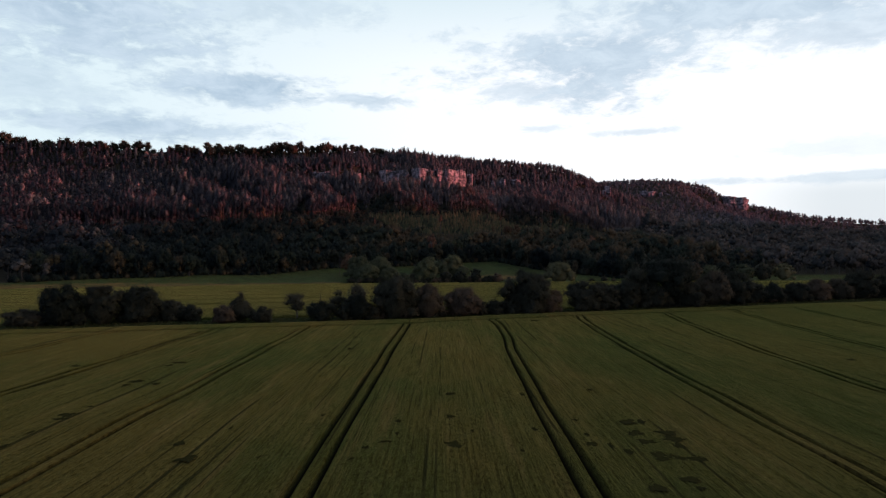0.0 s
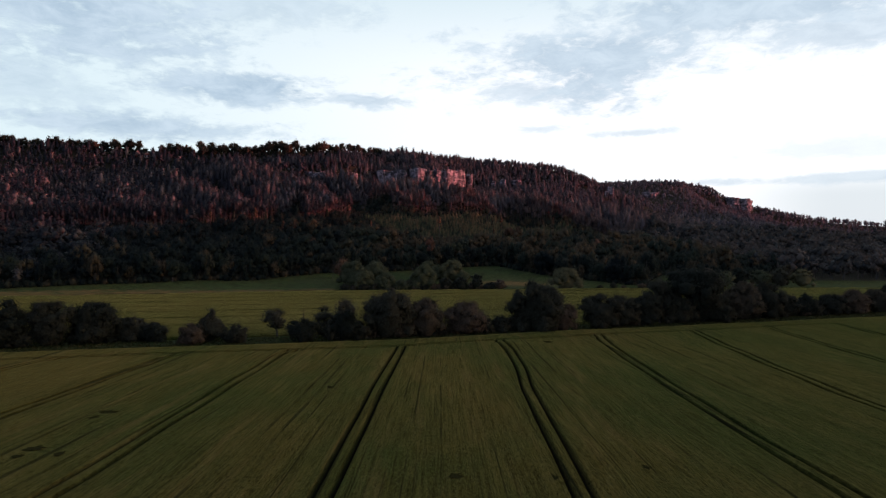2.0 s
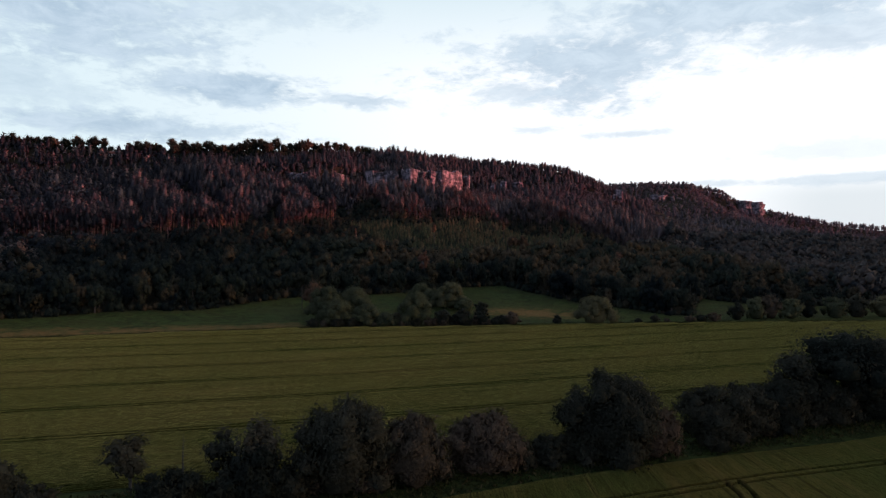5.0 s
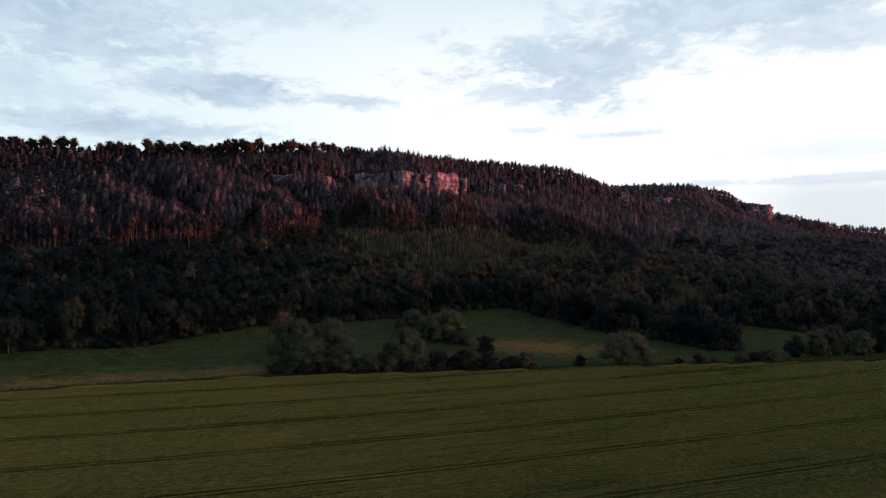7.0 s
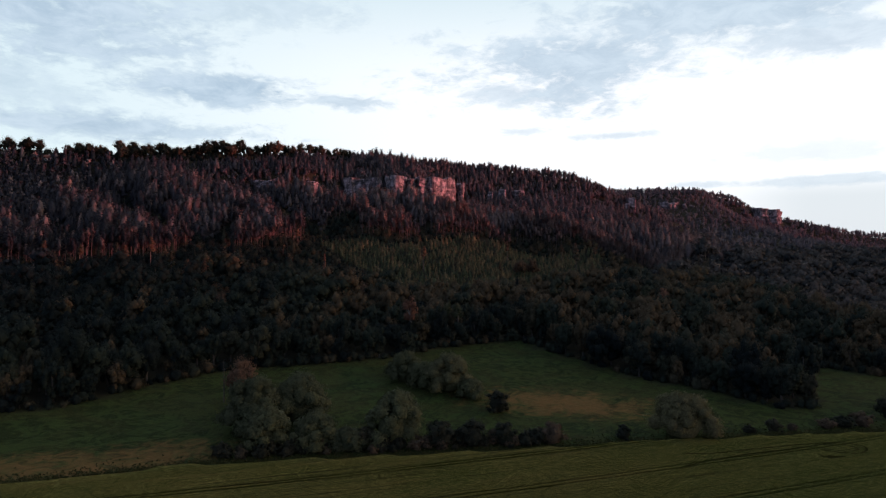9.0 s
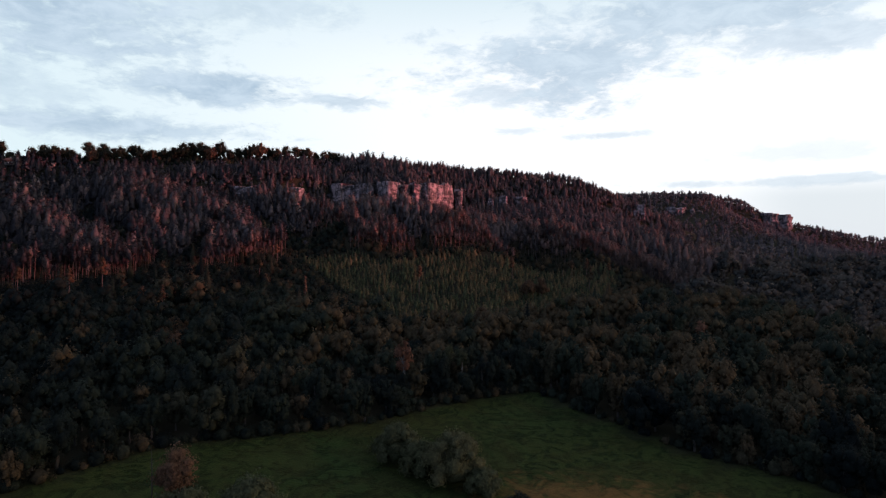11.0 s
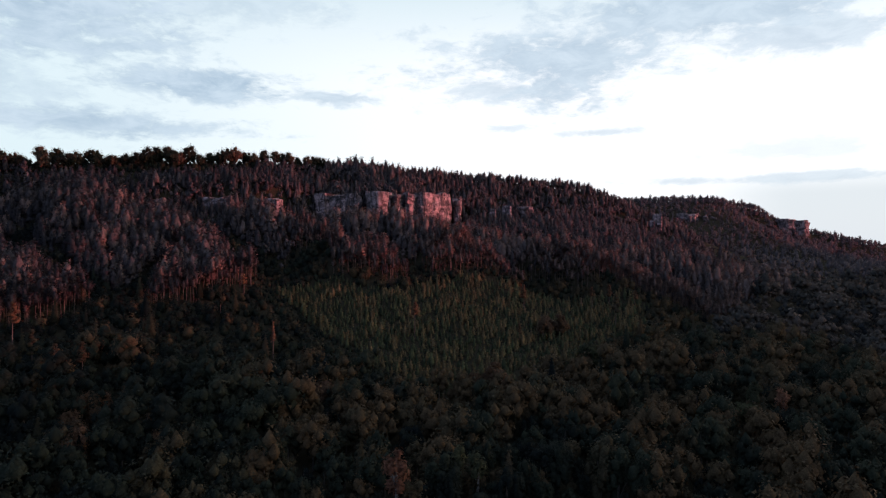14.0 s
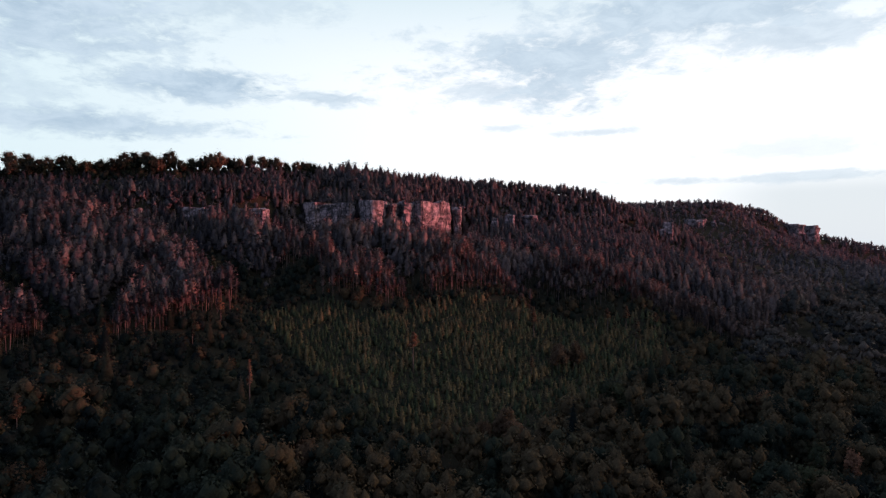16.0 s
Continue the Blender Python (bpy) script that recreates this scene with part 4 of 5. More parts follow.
def plantation(x, y):
    left = np.interp(y, (632, 649, 667, 697, 734, 760, 790), (0, -10, -25, -48, -70, -87, -92)) + waver(x, y, 1.4, 1.5)
    right = np.interp(y, (632, 665, 700, 748, 778, 830), (28, 66, 98, 132, 160, 186)) + waver(x, y, 1.1, 6)
    top = np.interp(x, (-90, -60, -16, 18, 43, 70, 90, 130, 155, 190), (770, 792, 778, 806, 818, 824, 828, 826, 812, 780)) + waver(x, y, 1.2, 4)
    low = np.interp(x, (-40, -4, 20, 62, 110, 160), (664, 630, 634, 664, 705, 770)) + waver(x, y, 1.3, 4)
    return (x > left) & (x < right) & (y > low) & (y < top)


def ride(x, y):
    """The open strip beside the young trees."""
    edge = np.interp(y, (590, 632, 649, 667, 697, 734, 760, 800), (24, 0, -10, -25, -48, -70, -87, -98)) + waver(x, y, 1.0, 1.5)
    return (x > edge - 13) & (x < edge + 2) & (y > 596) & (y < 800)


def face_y(x):
    return np.interp(x, FACE_X, FACE_Y)


def cliff_gap(x, y):
    """Bare rock and its brink, where nothing grows."""
    main = (x > -97) & (x < 50) & (y > face_y(x) - 16) & (y < face_y(x) + 2)
    small = ((x > -191) & (x < -163)) | ((x > -151) & (x < -118)) | ((x > -229) & (x < -219)) | ((x > 74) & (x < 83)) | ((x > 89) & (x < 100)) | ((x > 108) & (x < 121))
    return main | (small & (y > face_y(x) - 9) & (y < face_y(x) + 6))


def lowered_for_view(x, y):
    """Trees kept lower just below the rocks, so that the camera sees the faces."""
    k = (y > face_y(x) - 48) & (y < face_y(x))
    low = ((x > -193) & (x < -161)) | ((x > -152) & (x < -116)) | ((x > -232) & (x < -217))
    return np.where(k & (x > -97) & (x < 52), 0.6, np.where(k & low, 0.42, np.where((k & (x > -245) & (x < 135)), 0.88, np.where((x > 258) & (x < 288) & (y > 1030) & (y < 1067), 0.5, 1.0))))


def broad_zone(x, y):
    return y < np.interp(x, (-500, -260, -120, -60, 0, 60, 140, 240, 420, 900), (560, 600, 640, 650, 625, 640, 690, 820, 1000, 1250)) + waver(x, y, 0.8, 9)


def pine_front(x):
    """Where the tall pines begin above the low growth."""
    return np.interp(x, (-460, -330, -260, -225, -190, -178, -173, -161, -155, -139, -125, -110, -99, -94, -67, -60, -40, -16, 18, 43, 70, 90, 155, 200, 330),
                     (600, 630, 648, 660, 672, 684, 775, 770, 702, 712, 730, 758, 785, 850, 850, 802, 794, 790, 812, 824, 832, 838, 836, 800, 760)) + waver(x, x * 0, 2.3, 3)


def hollow(x, y):
    """Gullies between the ribs, with scrub in place of tall trees."""
    return (rib(x, y) < -0.45) & (y > 690) & (y < 868 + waver(x, y, 1.5, 6)) & (x > -330) & (x < 150)


def wood(x, y):
    return (y > wood_edge(x) + 3) & in_view_wedge(x, y)


def low_growth(x, y):
    """Clearings under a few left pines: thickets only."""
    return wood(x, y) & ~broad_zone(x, y) & ~plantation(x, y) & ~ride(x, y) & (y < pine_front(x)) & (x < 330) & (x > -420)


def pine_zone(x, y):
    return wood(x, y) & ~broad_zone(x, y) & ~plantation(x, y) & ~ride(x, y) & (x < 420) & ~cliff_gap(x, y)


def make_forests():
    rng = np.random.default_rng(5)
    # belts of broad-leaved wood
    kinds = [broad_tree(40 + k, 19, 12 + k % 4, 0.04, 15, 420, 0.82, False, 0, cheap=True) for k in range(6)]
    belt = lambda x, y: wood(x, y) & broad_zone(x, y) & (y >= 562) & (y < 735) & (np.abs(x - 10) < 240) & ~plantation(x, y) & ~ride(x, y)
    x, y = scatter(rng, -420, 560, 545, 740, 8.2, belt)
    bake("broadleaf_wood", kinds, group_and_shade(rows_of(rng, x, y, 6, 0.5, 1.15)), [BARK, LEAF_OAK], "dark green broad-leaved wood on the lower slope")
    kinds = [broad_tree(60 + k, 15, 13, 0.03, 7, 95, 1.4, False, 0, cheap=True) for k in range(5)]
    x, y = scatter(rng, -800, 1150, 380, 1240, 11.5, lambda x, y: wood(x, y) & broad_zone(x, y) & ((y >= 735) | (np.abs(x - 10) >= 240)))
    bake("broadleaf_wood", kinds, group_and_shade(rows_of(rng, x, y, 5, 0.65, 1.45)), [BARK, LEAF_BROAD_HAZED], "distant rounded crowns of broad-leaved wood")
    # thickets in the clearings
    kinds = [bush(70 + k, 6.5, 7.0, 12, 110, 0.8, limbs=0, cheap=True) for k in range(4)]
    x, y = scatter(rng, -420, 330, 560, 880, 6.0, lambda x, y: low_growth(x, y) | (pine_zone(x, y) & hollow(x, y)))
    bake("thicket", kinds, group_and_shade(rows_of(rng, x, y, 4, 0.65, 1.35)), [BARK, LEAF_OAK], "low dark thicket in the clearings below the pines")
    x, y = scatter(rng, -120, 60, 585, 800, 3.4, lambda x, y: ride(x, y))
    bake("thicket", kinds, rows_of(rng, x, y, 4, 0.28, 0.55), [BARK, LEAF_OAK], "bramble and scrub in the open ride")
    # pines on the middle slope, with open foot
    kinds = [slope_conifer(80 + k, 18 + k % 4, 6.2 + 0.8 * (k % 3), 108, 0.8, 0.56 + 0.05 * (k % 3), 0.0, 1.15, core=0.22) for k in range(6)]
    x, y = scatter(rng, -420, 330, 600, 880, 4.4, lambda x, y: pine_zone(x, y) & (y >= pine_front(x)) & (y < pine_front(x) + 40) & ~hollow(x, y))
    r = group_and_shade(rows_of(rng, x, y, 6, 0.75, 1.12))
    # mid-slope pines tinted lighter, standing in for brighter light there
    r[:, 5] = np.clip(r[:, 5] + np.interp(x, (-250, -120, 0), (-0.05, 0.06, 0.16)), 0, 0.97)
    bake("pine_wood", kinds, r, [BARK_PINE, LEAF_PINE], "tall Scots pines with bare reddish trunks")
    # brushwood added only to darken the gaps between the trunks
    x, y = scatter(rng, -420, 330, 600, 880, 5.0, lambda x, y: pine_zone(x, y) & (y >= pine_front(x) + 3) & (y < pine_front(x) + 32) & ~hollow(x, y))
    bake("thicket", [bush(96 + k, 6.5, 7.0, 8, 60, 1.0, limbs=0, cheap=True) for k in range(3)], rows_of(rng, x, y, 3, 0.35, 0.65), [BARK, LEAF_OAK], "brushwood added to darken the space between the pine trunks")
    # mixed needle wood up to the crest
    kinds = [slope_conifer(100 + k, 14 + 1.5 * k, 8.6 + 0.6 * k, 132, 0.95, 0.10 + 0.06 * k, 0.0 + 0.08 * k, foot=0.75) for k in range(4)] + [slope_conifer(110 + k, 15 + 1.5 * k, 7.8 + 0.5 * k, 108, 0.95, 0.06, 0.5 + 0.1 * k, foot=0.9) for k in range(3)]
    kinds += [broad_tree(120 + k, 13 + k, 9 + k, 0.02, 8, 90, 1.2, False, 0, cheap=True) for k in range(3)]
    upper = lambda x, y: pine_zone(x, y) & (x > -340) & (x < 330) & (y >= pine_front(x) + 40) & ~hollow(x, y) & (y < np.where(x < -190, 984, 1065)) & ~((x < -95) & (y > 992 + 38 * sstep(-215, -110, x)))
    x, y = scatter(rng, -340, 330, 600, 1070, 5.7, upper)
    r = rows_of(rng, x, y, 4, 0.62, 1.12)
    u = np.random.default_rng(77).uniform(0, 1, len(x))
    r[:, 2] = np.where(u < 0.16 - 0.12 * rib(x, y), 4 + r[:, 2] % 3, np.where(u > 0.86 + 0.10 * rib(x, y) - 0.3 * (y > 940), 7 + r[:, 2] % 3, r[:, 2]))
    r[:, 2] = np.where((y > 975) & (r[:, 2] >= 4) & (r[:, 2] < 7), r[:, 2] - 4, r[:, 2])
    r = group_and_shade(r)
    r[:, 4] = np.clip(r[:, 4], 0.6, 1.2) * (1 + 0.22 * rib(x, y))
    # ribs tinted as if lit, hollows and the crest band as if shaded
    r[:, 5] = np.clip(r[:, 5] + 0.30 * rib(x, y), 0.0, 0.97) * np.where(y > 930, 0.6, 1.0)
    r[:, 4] *= lowered_for_view(x, y) * np.where((y > 955) & (x < -95), 0.7, np.where(y > 985, 0.85, 1.0))
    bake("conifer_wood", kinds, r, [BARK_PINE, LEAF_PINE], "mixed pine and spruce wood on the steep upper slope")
    # filler bushes, added to lighten the black gaps between the trees
    kinds_low = [bush(90 + k, 8.0, 8.5, 7, 40, 1.3, limbs=0, cheap=True) for k in range(3)]
    x, y = scatter(rng, -340, 330, 640, 1060, 8.0, lambda x, y: upper(x, y) & ~((x > -97) & (x < 52) & (y > face_y(x) - 30) & (y < face_y(x) + 4)))
    r = group_and_shade(rows_of(rng, x, y, 3, 0.6, 0.95))
    r[:, 4] = np.clip(r[:, 4], 0.7, 1.5) * lowered_for_view(x, y) * (1 + 0.2 * rib(x, y))
    # painted light on the ribs and shade in the hollows again
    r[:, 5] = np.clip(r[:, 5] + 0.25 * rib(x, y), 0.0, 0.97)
    bake("thicket", kinds_low, r, [BARK, LEAF_PINE], "filler growth added to lighten the gaps in the needle wood")
    # the same wood farther off along the scarp
    far_kinds = [slope_conifer(130 + k, 15 + k, 9.0, 54, 1.6, 0.12, 0.15 * k, foot=0.8) for k in range(3)] + [broad_tree(136 + k, 14, 10 + k, 0.02, 6, 50, 1.6, False, 0, cheap=True) for k in range(2)]
    x, y = scatter(rng, -760, 420, 540, 1070, 7.2, lambda x, y: pine_zone(x, y) & ((x <= -340) | (x >= 330)) & ~((x < -190) & (y > 990)))
    bake("conifer_wood", far_kinds, group_and_shade(rows_of(rng, x, y, 5, 0.6, 1.1)), [BARK_PINE, LEAF_PINE], "needle wood along the far part of the scarp")
    # tall trees over the steep step beside the rocks
    x, y = scatter(rng, -265, 130, 905, 1050, 5.0, lambda x, y: (y > face_y(x) - 14) & (y < face_y(x) + 16) & ~cliff_gap(x, y) & ~((x > -97) & (x < 50) & (y < face_y(x))))
    bake("conifer_wood", kinds, rows_of(rng, x, y, 10, 0.6, 1.0), [BARK_PINE, LEAF_PINE], "tall trees clinging to the steep step between the rocks")
    # close rank along the skyline
    x, y = scatter(rng, -95, 330, 1015, 1110, 5.2, lambda x, y: pine_zone(x, y) & (np.abs(y - np.maximum(1040, face_y(x) + 50)) < 22))
    r = rows_of(rng, x, y, 10, 0.5, 0.8)
    r[:, 2] = np.where((r[:, 2] >= 4) & (r[:, 2] < 7) & (r[:, 3] < 5.4), r[:, 2] - 4, r[:, 2])
    bake("conifer_wood", kinds, r, [BARK_PINE, LEAF_PINE], "close rank of conifers along the skyline")
    # the table hill
    kinds = [pine_tree(140 + k, 15, 9, 34, 2.0, crown=0.88, sides=3) for k in range(2)] + [broad_tree(146 + k, 13 + k, 11, 0.05, 5, 55, 1.8, False, 0, cheap=True) for k in range(3)]
    x, y = scatter(rng, 240, 1150, 1000, 1460, 9.6, lambda x, y: in_view_wedge(x, y) & ~broad_zone(x, y) & (x > np.where(y < 1090, 400, 240)) & ~((x > 598) & (x < 684) & (y > 1386) & (y < 1424)))
    r = rows_of(rng, x, y, 5, 0.5, 0.95)
    r[:, 4] *= np.where((y > 1255) & (y < 1320) & (x > 396) & (x < 474), 0.72, 1.0)
    bake("conifer_wood", kinds, r, [BARK_PINE, LEAF_SPRUCE], "far mixed wood over the table hill")
    x, y = scatter(rng, 300, 770, 1404, 1434, 5.5, lambda x, y: ~((x > 600) & (x < 684) & (y < 1424)))
    x2, y2 = scatter(rng, 590, 700, 1366, 1393, 5.5, lambda x, y: x > 0)
    x, y = np.append(x, x2), np.append(y, y2)
    r = rows_of(rng, x, y, 5, 0.4, 0.7)
    r[:, 4] *= np.where(y < 1394, 1.5, 1.0)
    bake("conifer_wood", kinds, r, [BARK_PINE, LEAF_SPRUCE], "low close wood along the edge of the table hill")
    # young spruces in close planting
    kinds = [slope_conifer(150 + k, 5.4, 3.9, 42, 0.55, 0.0, 0.7 + 0.06 * k, foot=0.95) for k in range(5)]
    x, y = scatter(rng, -110, 210, 590, 850, 3.5, plantation)
    bake("young_spruce_plantation", kinds, group_and_shade(rows_of(rng, x, y, 5, 0.55, 1.25)), [BARK, LEAF_YOUNG], "close planted young spruces, lighter green")


make_forests()


def rock_block(seed, foot, z0, z1, step=0.9, rough=1.0):
    """A block of bedded, jointed sandstone on the corners in foot, from z0 to z1."""
    rng = np.random.default_rng(seed)
    foot = np.array(foot, float)
    n, pts, out, run, d = len(foot), [], [], [], 0.0
    for i in range(n):
        a, b = foot[i], foot[(i + 1) % n]
        e = np.linalg.norm(b - a)
        m = max(2, int(e / step))
        nrm = np.array((b[1] - a[1], a[0] - b[0])) / e
        for k in range(m):
            pts.append(a + (b - a) * k / m)
            out.append(nrm)
            run.append(d + e * k / m)
        d += e
    pts, out, run = np.array(pts), np.array(out), np.array(run)
    out = out + np.roll(out, 1, 0)
    out = out / np.linalg.norm(out, axis=1)[:, None]
    # upright joints cut it into columns, bedding planes into courses
    cuts = np.cumsum(rng.uniform(5.0, 16.0, int(d / 5.0) + 2))
    col = np.searchsorted(cuts, run)
    gap = np.abs(cuts[None] - run[:, None]).min(1)
    mid = np.concatenate([[0.0], cuts])
    tilt = rng.normal(0, 0.07, len(cuts) + 1)
    beds = z0 + np.cumsum(rng.uniform(2.5, 9.0, int((z1 - z0) / 1.0) + 2))
    push = rng.normal(0, 0.26, (len(cuts) + 1, len(beds) + 1)) + rng.normal(0, 1.15, (len(cuts) + 1, 1)) + rng.normal(0, 0.22, (1, len(beds) + 1))
    lean = rng.normal(0, 0.03, len(cuts) + 1)
    rows = max(6, int((z1 - z0) / (step * 0.8)))
    brow = rng.normal(0, 1.5, len(cuts) + 1)
    V = []
    for j in range(rows + 1):
        t = j / rows
        for p, o2, c, g, q in zip(pts, out, col, gap, run):
            z = z0 + (z1 - z0 + brow[c] * t * rough) * t
            k = np.searchsorted(beds, z)
            chip = noise.noise((p[0] * 0.17 + seed, p[1] * 0.17, z * 0.13))
            o = push[c, k] + tilt[c] * (q - mid[c]) - lean[c] * (z - z0) - (1.8 if g < 0.45 and c % 2 else 0.8 if g < 0.45 else 0.0)
            seam = abs(z - beds[min(k, len(beds) - 1)])
            crack = abs(noise.noise((p[0] * 0.11 + p[1] * 0.06 + z * 0.05, z * 0.09 - p[0] * 0.04, seed * 7.3)))
            o -= (0.55 if seam < 0.4 else 0.0) + (0.7 if crack < 0.035 else 0.0)
            o += 1.15 * round(chip * 2.4) / 2.4 + 0.22 * noise.noise((p[0] * 0.9, p[1] * 0.9, z * 0.8 + seed))
            o = rough * o - 0.35 * max(0.0, (t - 0.96) / 0.04) ** 2
            V.append((p[0] + o2[0] * o, p[1] + o2[1] * o, z))
    k = len(pts)
    i = np.arange(k)
    F = []
    for j in range(rows):
        a, b = j * k + i, j * k + (i + 1) % k
        F += [np.stack([a, b, b + k], 1), np.stack([a, b + k, a + k], 1)]
    top = len(V)
    c = pts.mean(0)
    V.append((c[0], c[1], z1 + 0.5))
    F.append(np.stack([rows * k + i, rows * k + (i + 1) % k, np.full(k, top)], 1))
    return mesh_from("rock_block", V, np.concatenate(F), [ROCK])


def make_cliffs():
    cliff = new("sandstone_cliff")
    cliff.location = (-20, 960, 110)
    tagged(cliff, "tall bedded sandstone cliff in blocks, flushed pink on its sunward faces", "cliff")
    blocks = ((((-93, 967), (-84, 962), (-73, 960), (-72, 957), (-63, 953), (-54.5, 949), (-51, 962), (-60, 985), (-90, 985)), 104, 136),
              (((-46, 953), (-41, 943), (-34, 938), (-32, 939), (-20.5, 956), (-22, 975), (-44, 975)), 102, 137.2),
              (((-20, 956), (-18.5, 949), (-17.5, 948), (-10.5, 961), (-11, 975), (-20, 975)), 102, 136.2),
              (((-10, 958), (-8.5, 950), (-7.5, 950), (0, 965), (0, 980), (-10, 980)), 102, 137),
              (((0.5, 969), (5, 960), (9, 959), (22, 973), (30, 982), (37, 994), (30, 1008), (2, 985)), 104, 137.6),
              (((38.5, 1001), (41, 995), (44, 995), (47.5, 1006), (46, 1015), (38, 1012)), 106, 135.5))
    for i, (foot, z0, z1) in enumerate(blocks):
        ob = part("rock_block", rock_block(i + 1, foot, z0, z1, 0.85, 1.0), cliff)
        ob.matrix_parent_inverse = cliff.matrix_basis.inverted()
    # smaller outcrops along the same bed: x, y, width, depth, top
    for i, (x, y, w, d, z1) in enumerate(((-177, 934, 25, 6, 130.5), (-135, 941, 31, 6, 129.5), (-224, 924, 9, 7, 129), (94, 1006, 9, 8, 129), (79, 1005, 7, 6, 125.5), (114, 1016, 11, 8, 128.5),
                                          (275, 1068, 10, 8, 123), (268, 1066, 5, 6, 116), (198, 1058, 10, 8, 131), (212, 1058, 8, 7, 126))):
        z0 = min(float(height(x, y - d / 2)), z1 - 8) - 2
        c = np.random.default_rng(70 + i).uniform(0.8, 1.2, 8)
        foot = ((x - w / 2 * c[0], y + 0.2 * w), (x - 0.1 * w, y - 0.02 * w * c[1]), (x + w * 0.3 * c[2], y - w * 0.22 * c[3]), (x + w * 0.42, y - w * 0.14), (x + w / 2 * c[4], y + w * 0.1),
                (x + w * 0.4 * c[5], y + w * 0.1 + d), (x - w * 0.42 * c[6], y + w * 0.25 + d))
        ob = new("rock_outcrop", rock_block(20 + i, foot, z0, z1, 0.8, 0.8))
        tagged(ob, "weathered sandstone outcrop among trees on the scarp", "rock", "outcrops on the scarp")
    for i, (foot, z0, z1) in enumerate(((((615, 1402), (622, 1397), (633, 1396), (642, 1403), (640, 1420), (617, 1420)), 100, 131),
                                        (((643, 1403), (652, 1397), (663, 1400), (672, 1414), (666, 1428), (646, 1424)), 94, 129),
                                        (((408, 1322), (420, 1311), (430, 1313), (439, 1325), (440, 1345), (411, 1345)), 108, 136),
                                        (((446, 1322), (450, 1316), (454, 1319), (456, 1332), (447, 1334)), 108, 134),
                                        (((461, 1326), (466, 1320), (471, 1324), (473, 1336), (462, 1338)), 108, 132))):
        ob = new("rock_outcrop", rock_block(40 + i, foot, z0, z1, 1.6, 1.5))
        tagged(ob, "far sandstone cliff at the end of the table hill", "rock", "outcrops on the scarp")


make_cliffs()


# ---- hedge between the fields ----
def make_hedge():
    # x, y, height, width, kind
    plants = ((-118, 181, 5, 11, 0), (-108, 181, 12, 11, 1), (-99, 186, 11, 12, 0), (-90, 190, 10.5, 12, 1), (-82, 194, 6.5, 9, 0), (-76, 193, 5, 7, 0),
              (-64, 187.5, 5.6, 6.5, 0), (-61.5, 194, 8.6, 8, 2), (-54, 190.5, 4.8, 6, 0), (-36.6, 192.5, 6.2, 8, 0),
              (-26.4, 196, 8, 8, 0), (-15, 201, 14, 14, 1), (-5, 203, 10.8, 10, 1), (6.2, 209.5, 9.2, 13, 1), (28, 215.5, 14.8, 16, 1), (35.5, 217, 8.5, 9, 0),
              (49, 223, 10.5, 12.5, 1), (57, 228, 9.6, 10, 0), (65.5, 232, 10.2, 12, 1), (78, 237, 9.5, 11, 0), (91, 240, 10, 12, 0), (104, 247, 13, 14, 1),
              (115, 252, 12.5, 13, 1), (124, 256, 8, 10, 0), (133, 259, 8.4, 10, 2), (145, 263, 8, 11, 0), (157, 269, 9, 12, 1), (169, 273, 9, 11, 0),
              (181, 277, 12, 13, 1), (194, 281, 10, 13, 0), (207, 285, 9, 12, 1))
    for i, (x, y, h, w, kind) in enumerate(plants):
        n = int(1000 + 44 * h * w)
        arr = bush(200 + i, h, w * 1.12, 44 if kind else 30, int(1.35 * n), 0.28, 0.4, 0.8 if kind == 2 else 0.0, hang=0.8, sprays=int(60 + 1.1 * h * w))
        label = ("tall dense rounded field hedge bush, dusky green", "low spreading hedge shrub beside the wheat", "bush with a pointed ragged top in the hedge")[(1, 0, 2)[kind]]
        tree_thing("hedge_bush", split_meshes("hedge_bush", arr, (BARK, LEAF_HEDGE)), x, y, label, "bush", "hedge between the fields")
    # low shrubs that close the gaps
    rng = np.random.default_rng(31)
    line = np.array(sorted((p[0], p[1]) for p in plants))
    low = [split_meshes("hedge_shrub", bush(260 + k, 4.4, 6.0, 26, 1500, 0.27, 0.3, hang=0.7, sprays=70), (BARK, LEAF_HEDGE)) for k in range(5)]
    for x in (*np.arange(-116, -78, 4.2), *np.arange(-30, 38, 3.6), *np.arange(49, 212, 3.8)):
        x = float(x + rng.uniform(-1, 1))
        y = float(np.interp(x, line[:, 0], line[:, 1]) + rng.uniform(-1.2, 2.2))
        tree_thing("hedge_shrub", low[rng.integers(0, 5)], x, y, "low dusky shrub filling the field hedge", "bush", "low shrubs in the hedge",
                   float(rng.uniform(0, 6.28)), float(rng.uniform(0.6, 1.25)), float(rng.uniform(0.8, 1.2)))
    tree_thing("field_tree", split_meshes("field_tree", broad_tree(301, 8.8, 8.2, 0.12, 20, 2000, 0.34, True, 8, 0.5, 0.5), (BARK, LEAF_HEDGE)), -45.6, 200.5,
               "small round-crowned tree on a bare trunk", "tree")
    tree_thing("field_tree", split_meshes("field_tree", broad_tree(302, 9.2, 6.6, 0.12, 18, 1400, 0.34, True, 8, 0.5, 0.7), (BARK, LEAF_HEDGE)), -33.4, 203.5,
               "slender open tree with light between its limbs", "tree")
    tree_thing("field_tree", split_meshes("field_tree", broad_tree(303, 11.4, 9.0, 0.12, 16, 1700, 0.38, True, 8, 0.5, 0.5), (BARK, LEAF_HEDGE)), -26.6, 199.5,
               "upright hedge tree with a loose crown", "tree")
